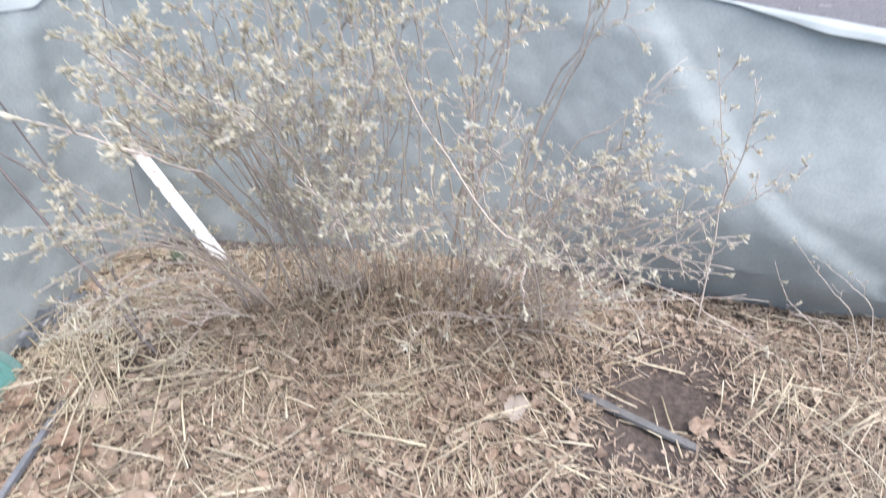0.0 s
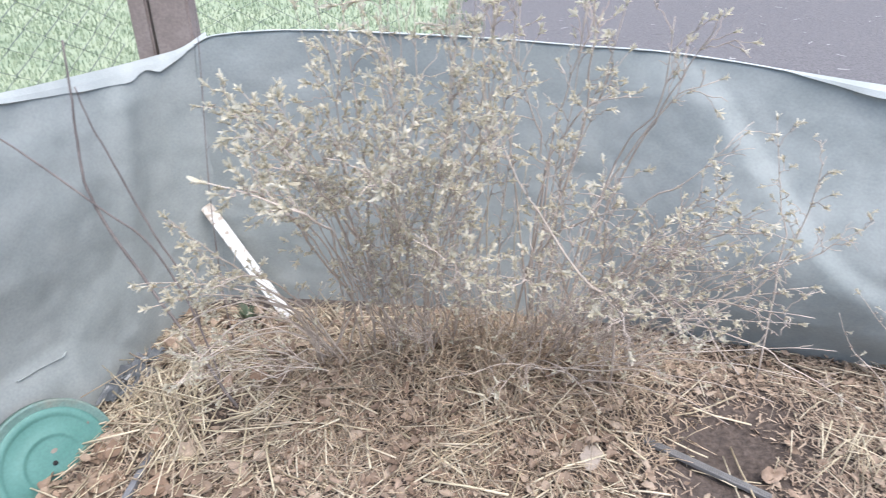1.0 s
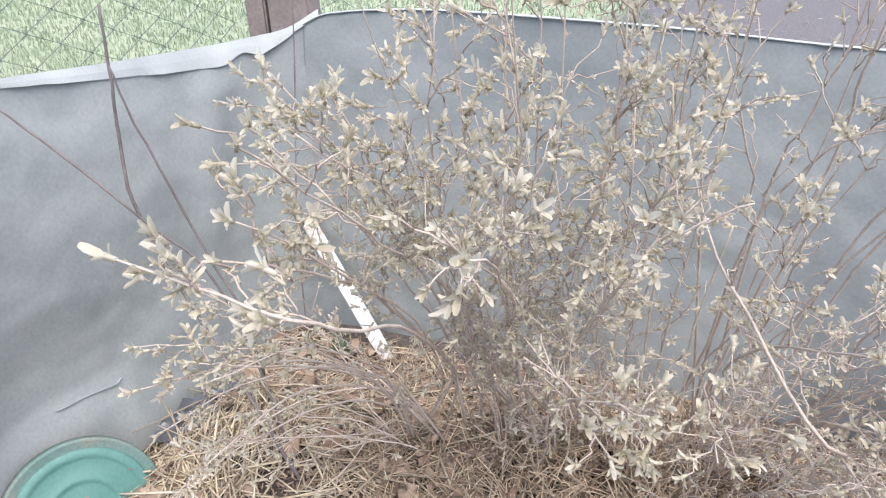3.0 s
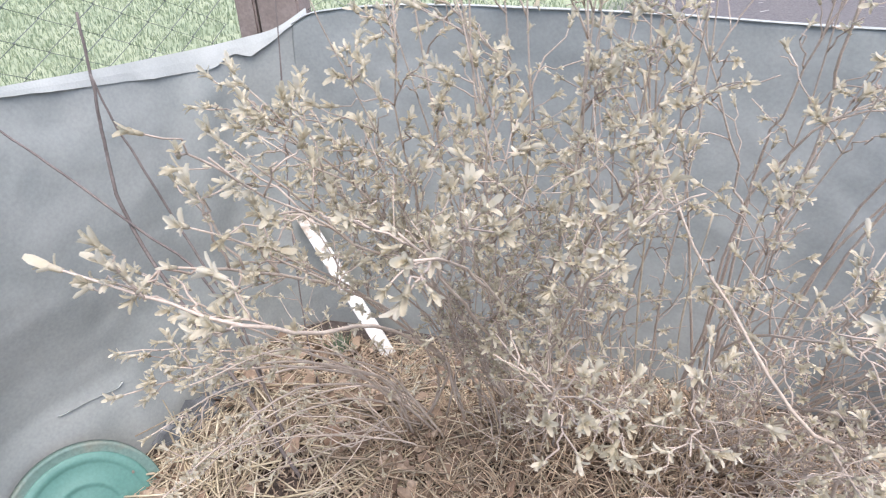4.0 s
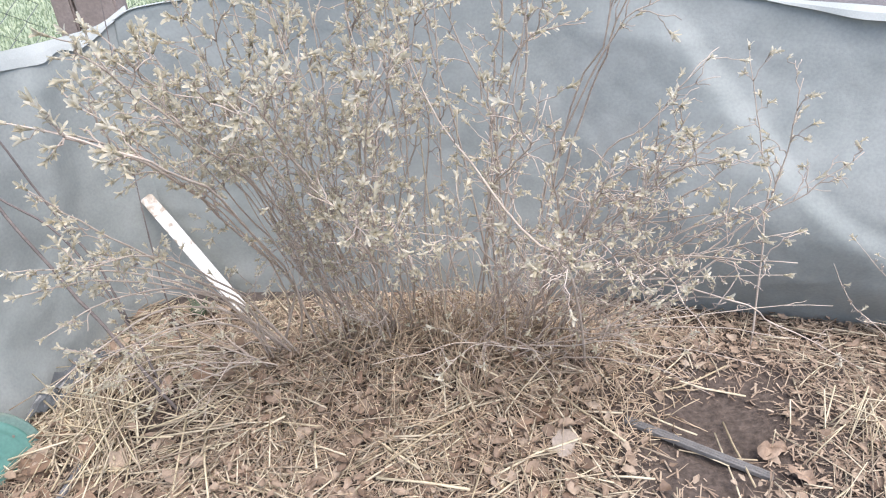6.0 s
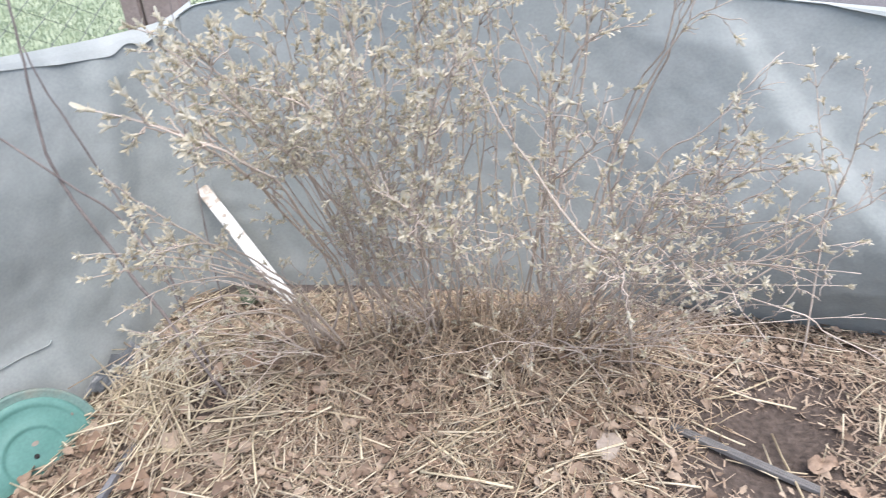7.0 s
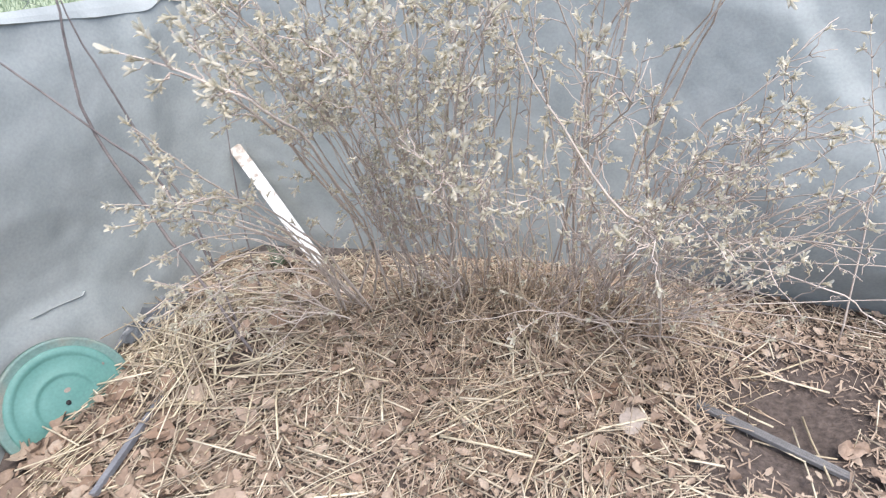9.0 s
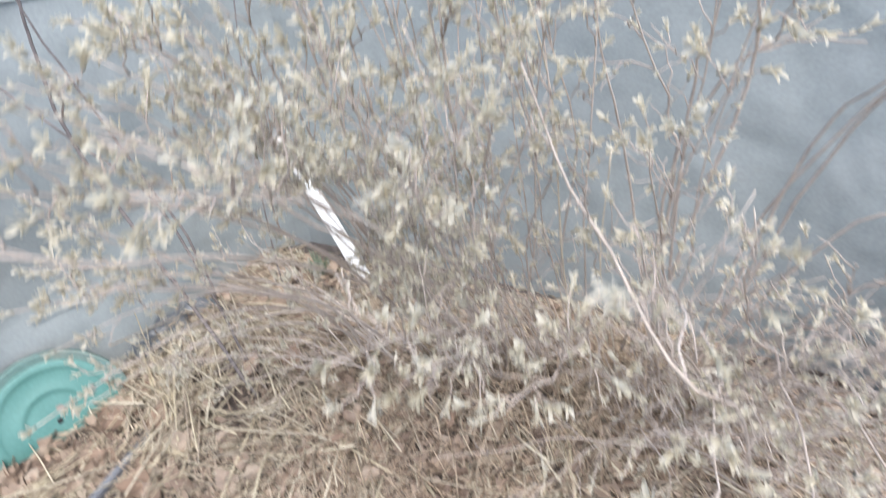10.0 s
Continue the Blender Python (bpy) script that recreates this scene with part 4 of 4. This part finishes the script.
box_between("board", (0.39, 1.174, gz(0.39, 1.174) + 0.010), (0.69, 1.032, gz(0.69, 1.032) + 0.004), 0.022, 0.010, (0.1, 0, 1), M_BOARD, "narrow weathered grey grooved board lying in the straw", "board", 0.1, 0.05,
            ((-0.5, -0.5), (0.5, -0.5), (0.5, 0.4), (0.46, 0.5), (0.20, 0.5), (0.17, 0.36), (0.13, 0.36), (0.10, 0.5), (-0.14, 0.5), (-0.17, 0.36), (-0.21, 0.36), (-0.24, 0.5), (-0.46, 0.5), (-0.5, 0.4)))


def edging_strip():
    root = thing("edging_strip", (-0.94, 0.97, gz(-0.94, 0.97) + 0.02), "dark grey plastic strip lying in dead leaves", "plastic strip")
    a, b = Vector((-0.919, 1.095, -0.022)), Vector((-0.931, 0.80, -0.034))
    for name, off, w, h in (("web", 0.0, 0.019, 0.010), ("lip", -0.0095, 0.004, 0.016)):
        s = Soup()
        d = (b - a).normalized()
        side = Vector((d.y, -d.x, 0))
        vs = []
        for i in range(9):
            p = a.lerp(b, i / 8) + side * off
            for sx, sz in ((-0.5, -0.5), (0.5, -0.5), (0.5, 0.35), (0.35, 0.5), (-0.35, 0.5), (-0.5, 0.35)):
                vs.append(p + side * sx * w + Vector((0, 0, sz * h + (0.004 if name == "lip" else 0))))
        fs = [(i * 6 + j, (i + 1) * 6 + j, (i + 1) * 6 + (j + 1) % 6, i * 6 + (j + 1) % 6) for i in range(8) for j in range(6)]
        fs += [tuple(range(6)), tuple(48 + j for j in range(5, -1, -1))]
        keep_place(part(name, mesh_of(name, vs, fs, M_STRIP, False), root))


edging_strip()



def film():
    """A crumpled end of dark film that sticks out from under the mulch."""
    vs = []
    for j in range(11):
        for i in range(15):
            u, v = i / 14, j / 10
            x, y = -1.16 + 0.11 * u + 0.06 * v, 1.27 + 0.24 * v
            z = gz(x, y) + 0.012 + 0.035 * (1 - u) + 0.030 * wob(x, y, 1.0, 40.0) + 0.022 * wob(x, y, 4.0, 80.0)
            vs.append((x, y, z))
    ob = new("film_scrap", mesh_of("film_scrap", vs, [(j * 15 + i, j * 15 + i + 1, (j + 1) * 15 + i + 1, (j + 1) * 15 + i) for j in range(10) for i in range(14)], M_FILM, False))
    so = ob.modifiers.new("thickness", "SOLIDIFY")
    so.thickness = 0.0015
    tagged(ob, "crumpled scrap of dark grey film under the mulch", "plastic film")


film()

LID_AT, LID_N, LID_R = (-1.172, 1.062, -0.038), (0.76, -0.46, 0.46), 0.168


def lid():
    root = thing("lid", LID_AT, "green enamelled round lid with raised rings leaning on the cloth", "lid")
    q = Vector(LID_N).to_track_quat("Z", "Y")
    root.rotation_mode = "QUATERNION"
    root.rotation_quaternion = q

    def turned(profile, name, mat, label=""):
        k, m = 72, len(profile)
        vs = [(r * LID_R * math.cos(2 * math.pi * i / k), r * LID_R * math.sin(2 * math.pi * i / k), z) for i in range(k) for r, z in profile]
        fs = [(i * m + j, ((i + 1) % k) * m + j, ((i + 1) % k) * m + j + 1, i * m + j + 1) for i in range(k) for j in range(m - 1)]
        return part(name, mesh_of(name, vs, fs, mat), root, label)

    plate = [(0.0, 0.008), (0.10, 0.008), (0.20, 0.006), (0.34, 0.002), (0.385, 0.0), (0.42, 0.004), (0.44, 0.010), (0.47, 0.011), (0.50, 0.006), (0.60, 0.003), (0.70, 0.002), (0.735, 0.006), (0.755, 0.013), (0.80, 0.014), (0.83, 0.010), (0.86, 0.008)]
    plate = [(r, 0.008 + 0.42 * (z - 0.008)) for r, z in plate]
    p = turned(plate, "plate", M_GREEN)
    so = p.modifiers.new("thickness", "SOLIDIFY")
    so.thickness = 0.002
    turned([(0.86, 0.008), (0.90, 0.009), (0.95, 0.012), (0.985, 0.014), (1.0, 0.008), (1.0, -0.012), (0.98, -0.012), (0.975, 0.004)], "rim", M_RIM, "dull grimy rim of the lid")
    # solid disc in near-black: the shade inside the bolt hole, as colour
    s = Soup()
    s.tube([(0, 0, 0.0085), (0, 0, 0.0118)], 0.0066, 10)
    part("bolt_hole", s.mesh("bolt_hole", M_HOLE), p, "bolt hole in the middle, its shade painted on a disc")
    for x, y, a, b in ((0.012, 0.030, 0.009, 0.006), (-0.10, -0.09, 0.012, 0.006), (0.115, 0.045, 0.003, 0.004)):
        s = Soup()
        c = [(x + a * (1 + 0.3 * wob(i, 1, x)) * math.cos(i * 0.628), y + b * (1 + 0.3 * wob(i, 2, x)) * math.sin(i * 0.628), 0.0112 if x < 0.05 and y > 0 else 0.0125) for i in range(10)]
        s.add(c, [tuple(range(10))])
        part("rust_spot", s.mesh("rust_spot", M_RUST), p, "brown rust spot")


lid()


# ---- mulch ----
def inside(x, y):
    """Within the mulched plot, clear of the screens."""
    back = 1.86 if x < 0.0 else 1.86 - 0.22 * x if x < 0.62 else 1.724 - 0.12 * min(1.0, x - 0.62)
    return x > -1.185 + 0.05 * max(0, y - 1.2) - 0.30 * max(0, 1.0 - y) and 0.55 + 0.09 * wob(x, 0.0, 0.0, 6.0) < y < back - 0.02 and x < 1.5 + 0.15 * wob(y, 0.0, 3.0, 6.0)


def straw_density(x, y):
    d = 0.80 - 0.42 * max(0.0, min(1.0, (x + 0.05) / 0.45))
    d -= 0.8 * bump2(x, y, 0.60, 1.20, 0.22, 0.14) + 0.18 * bump2(x, y, 0.70, 1.22, 0.35, 0.3)
    d += 0.18 * bump2(x, y, 1.05, 1.02, 0.28, 0.22) + 0.35 * bump2(x, y, -0.82, 1.25, 0.25, 0.25)
    d -= 0.10 * bump2(x, y, 0.95, 1.36, 0.3, 0.10) + 0.5 * bump2(x, y, 0.55, 1.02, 0.18, 0.10)
    d -= 0.36 * bump2(x, y, -1.03, 0.88, 0.15, 0.2)
    return d


def near_board(x, y):
    """Distance from the middle line of the grey board."""
    t = max(0.0, min(1.0, ((x - 0.39) * 0.30 - (y - 1.174) * 0.142) / (0.30 ** 2 + 0.142 ** 2)))
    return math.hypot(x - 0.39 - 0.30 * t, y - 1.174 + 0.142 * t)


def straw_line(x, y, ln, a, tilt, lift):
    c, s = math.cos(a), math.sin(a)
    pts = []
    for t in (-0.5, 0.0, 0.5):
        px, py = x + ln * t * c, y + ln * t * s
        pts.append((px + 0.02 * ln * R.uniform(-1, 1), py + 0.02 * ln * R.uniform(-1, 1), gz(px, py) + lift + ln * (t + 0.5) * tilt))
    return pts


def mulch():
    root = thing("straw_mulch", (0, 0.95, gz(0, 0.95)), "loose golden and grey straw mulch round the shrub", "straw mulch")
    litter, chaff = Soup(), Soup()
    made, n = 0, 0
    while n < 7000:
        x, y = R.uniform(-1.15, 1.7), R.uniform(0.35, 1.84)
        drift = 0.62 + 1.1 * wob(x, y, 4.0, 6.0)
        if not inside(x, y) or R.random() > straw_density(x, y) * (1.0 if y > 0.6 else 0.6) * drift:
            continue
        tuft = bump2(x, y, 1.05, 1.02, 0.28, 0.25) + bump2(x, y, -0.88, 1.26, 0.18, 0.2)
        a = R.random() * 6.283 if R.random() < 0.4 else 4.5 * wob(x, y, 9.0, 3.5) + R.gauss(0, 0.35)
        if tuft > 0.4 and R.random() < 0.6:
            a = (0.9 if x > 0 else 1.9) + R.gauss(0, 0.45)
        ln = R.uniform(0.02, 0.08) + (R.random() ** 5) * 0.2 + 0.05 * min(tuft, 1) + (R.uniform(0.06, 0.16) if R.random() < 0.03 else 0.0)
        lift = R.random() ** 2 * (0.022 + 0.03 * min(tuft, 1)) + 0.003
        tilt = abs(R.gauss(0, 0.10 + 0.14 * min(tuft, 1)))
        r = R.uniform(0.0008, 0.0015) if R.random() < 0.5 else R.uniform(0.0015, 0.0030)
        if x > 0.45:
            r *= 0.75
        if on_leaf(x, y) or near_board(x, y) < 0.03 and R.random() < 0.3 or abs(x + 0.925) < 0.035 and 0.82 < y < 1.09 and R.random() < 0.85:
            continue
        line = straw_line(x, y, ln, a, tilt, lift)
        if made < 190 and 0.6 < y < 1.35 and abs(x) < 1.05 and ln > 0.085 and lift > 0.006:
            s = Soup()
            s.tube(line, r * 1.15, 5, 0.8)
            keep_place(part("straw", s.mesh("straw", M_STRAW_ONE), root))
            made += 1
        else:
            litter.tube(line, r, 4, 0.7)
        n += 1
    for x0, y0, x1, y1, r in ((0.40, 1.383, 0.72, 1.29, 0.0026), (0.49, 1.287, 0.695, 1.38, 0.0022), (0.445, 1.203, 0.56, 1.157, 0.0022), (0.638, 1.209, 0.634, 0.992, 0.0026), (0.47, 0.949, 0.62, 0.90, 0.0028), (0.236, 0.989, 0.44, 0.885, 0.0026), (0.186, 1.124, 0.312, 1.074, 0.0022), (0.607, 1.174, 0.591, 0.93, 0.0020), (-1.205, 0.792, -0.903, 0.799, 0.0018), (0.45, 1.165, 0.60, 1.055, 0.0016), (0.50, 1.10, 0.67, 1.075, 0.0018), (0.42, 1.13, 0.52, 1.15, 0.0014)):
        s = Soup()
        s.tube([(x0 + (x1 - x0) * t, y0 + (y1 - y0) * t, gz(x0 + (x1 - x0) * t, y0 + (y1 - y0) * t) + 0.012 + 0.006 * t) for t in (0.0, 0.35, 0.7, 1.0)], r, 6, 0.8)
        keep_place(part("straw", s.mesh("straw", M_STRAW_ONE), root))
    # a tuft of straw standing up beside the curled leaf, and a loose bundle below the lid
    for k in range(22):
        x, y = R.gauss(0.88, 0.06), R.gauss(1.12, 0.05)
        up, lean = R.uniform(0.05, 0.14), (R.gauss(0.04, 0.035), R.gauss(0.03, 0.04))
        s = Soup()
        s.tube([(x + lean[0] * t, y + lean[1] * t, gz(x, y) - 0.005 + up * t * (1 - 0.15 * t)) for t in (0.0, 0.5, 1.0)], R.uniform(0.0014, 0.0024), 5, 0.8)
        keep_place(part("straw", s.mesh("straw", M_STRAW_ONE), root))
    for k in range(22):
        x, y, ln, a = R.gauss(-1.06, 0.035), R.gauss(0.87, 0.05), R.uniform(0.09, 0.19), R.gauss(1.2, 0.28)
        s = Soup()
        s.tube(straw_line(x, y, ln, a, R.uniform(0.0, 0.12), R.uniform(0.014, 0.034)), R.uniform(0.0012, 0.0022), 5, 0.8)
        keep_place(part("straw", s.mesh("straw", M_STRAW_ONE), root))
    for k in range(50):
        x, y, ln, a = R.gauss(-0.88, 0.09), R.gauss(1.24, 0.08), R.uniform(0.07, 0.17), R.choice((2.2, 1.4, 0.2)) + R.gauss(0, 0.4)
        s = Soup()
        s.tube(straw_line(x, y, ln, a, R.uniform(0.0, 0.3), R.uniform(0.012, 0.045)), R.uniform(0.0014, 0.0026), 5, 0.8)
        keep_place(part("straw", s.mesh("straw", M_STRAW_ONE), root))
    tagged(keep_place(part("straw_litter", litter.mesh("straw_litter", M_STRAW), root)), kind="stuff")
    n = 0
    while n < 42000:
        x, y = R.uniform(-1.15, 1.7), R.uniform(0.4, 1.84)
        if not inside(x, y) or R.random() > 0.36 + straw_density(x, y):
            continue
        if near_board(x, y) < 0.022 and R.random() < 0.6 or R.random() < 0.7 * bump2(x, y, -0.86, 1.22, 0.22, 0.2):
            n += 1
            continue
        ln, a, w = R.uniform(0.008, 0.04), R.random() * 6.283, R.uniform(0.0005, 0.0024)
        z = gz(x, y) + R.uniform(0.002, 0.014)
        c, s = math.cos(a), math.sin(a)
        dz = R.uniform(-0.4, 0.4) * ln
        chaff.add([(x - ln * c * 0.5 - w * s, y - ln * s * 0.5 + w * c, z), (x + ln * c * 0.5 - w * s, y + ln * s * 0.5 + w * c, z + dz), (x + ln * c * 0.5 + w * s, y + ln * s * 0.5 - w * c, z + dz + w * 0.6), (x - ln * c * 0.5 + w * s, y - ln * s * 0.5 - w * c, z + w * 0.5)], [(0, 1, 2, 3)])
        n += 1
    tagged(keep_place(part("chaff", chaff.mesh("chaff", M_CHAFF), root)), kind="stuff")


def dead_leaf(size, seed, crumple=1.0):
    """A dry curled leaf lying about the origin."""
    r = random.Random(seed)
    k, m = 11, 7
    bend, cup, tw = r.uniform(-0.7, 0.9), r.uniform(-0.6, 1.1), r.uniform(-0.9, 0.9)
    wide, ph = r.uniform(0.38, 0.78), r.uniform(0, 6)
    vs = []
    for i in range(k):
        t = i / (k - 1)
        w = 0.02 + wide * math.sin(math.pi * t ** 0.82) ** 0.75 * (1 + 0.10 * math.sin(8 * t + ph) + 0.10 * math.sin(17 * t + 2 * ph))
        for j in range(m):
            u = (j / (m - 1) - 0.5) * w
            vs.append(Vector(((t - 0.5) * size, (u + 0.05 * math.sin(3 * t + ph)) * size, size * (cup * u * u * 2.2 + bend * (t - 0.5) ** 2 + tw * u * (t - 0.5) + crumple * (0.025 * math.sin(13 * u + 5 * t + ph) + 0.02 * math.sin(11 * t - 14 * u + 3 * ph))))))
    s = Soup()
    s.add(vs, [(i * m + j, (i + 1) * m + j, (i + 1) * m + j + 1, i * m + j + 1) for i in range(k - 1) for j in range(m - 1)])
    return s


def leaf_litter():
    kinds = [dead_leaf(1.0, i) for i in range(9)]
    meshes = [k.mesh("dead_leaf", M_DEAD) for k in kinds]
    root = thing("leaf_litter", (-0.9, 1.0, gz(-0.9, 1.0)), "dry brown curled leaves lying among the straw", "dead leaves")
    rest = Soup()
    made, n = 0, 0
    while n < 4600:
        if R.random() < 0.08:
            x, y = R.gauss(-1.02, 0.12), R.gauss(0.90, 0.2)
        else:
            x, y = R.uniform(-1.1, 1.2), R.uniform(0.5, 1.8)
        if not inside(x, y):
            continue
        size = R.uniform(0.014, 0.045) if x > -0.62 else R.uniform(0.025, 0.080)
        if -0.88 < x < -0.55 and R.random() < 0.5:
            n += 1
            continue
        if x > 0.38:
            size *= 0.8
            if R.random() < 0.3:
                n += 1
                continue
        elif x < -0.55 and y > 1.02 and R.random() < 0.75:
            n += 1
            continue
        if R.random() < 1.1 * bump2(x, y, 0.62, 1.2, 0.22, 0.16):
            n += 1
            continue
        if abs(x + 0.93) < 0.022 + 0.4 * size and 0.83 < y < 1.10:
            continue
        z = gz(x, y) + R.uniform(0.004, 0.028)
        if near_board(x, y) < 0.03 or R.random() < 0.8 * bump2(x, y, 0.56, 1.02, 0.2, 0.12):
            n += 1
            continue
        m = Matrix.Translation((x, y, z)) @ Euler((R.gauss(0, 0.3), R.gauss(0, 0.3), R.random() * 6.283)).to_matrix().to_4x4() @ Matrix.Scale(size, 4)
        p = R.randrange(9)
        if made < 260 and (x < -0.72 or size > 0.034) and 0.6 < y < 1.4:
            ob = part("dead_leaf", meshes[p], root)
            ob.matrix_basis = Matrix.Translation(-root.location) @ m
            made += 1
        else:
            rest.add([m @ v for v in kinds[p].v], kinds[p].f)
        n += 1
    tagged(keep_place(part("small_leaves", rest.mesh("small_leaves", M_DEAD_ISLAND), root)), kind="stuff")
    big = new("fallen_leaf", dead_leaf(0.085, 31).mesh("fallen_leaf", M_GREYLEAF))
    big.matrix_world = pose(0.243, 1.09, gz(0.243, 1.09) + 0.026, 20, -6, 70)
    tagged(big, "broad pale dry leaf lying on the straw", "dead leaf", "broad dead leaves")
    for x, y, size, turn, seed, label in ((0.715, 1.10, 0.09, 20, 12, "curled brown dry leaf beside dark soil"), (0.74, 1.02, 0.07, 120, 33, "broad dry leaf lying beside the board")):
        ob = new("fallen_leaf", dead_leaf(size, seed, 3.0).mesh("fallen_leaf", M_CURL))
        ob.matrix_world = pose(x, y, gz(x, y) + 0.022, 15, 5, turn)
        tagged(ob, label, "dead leaf", "broad dead leaves")


mulch()
leaf_litter()
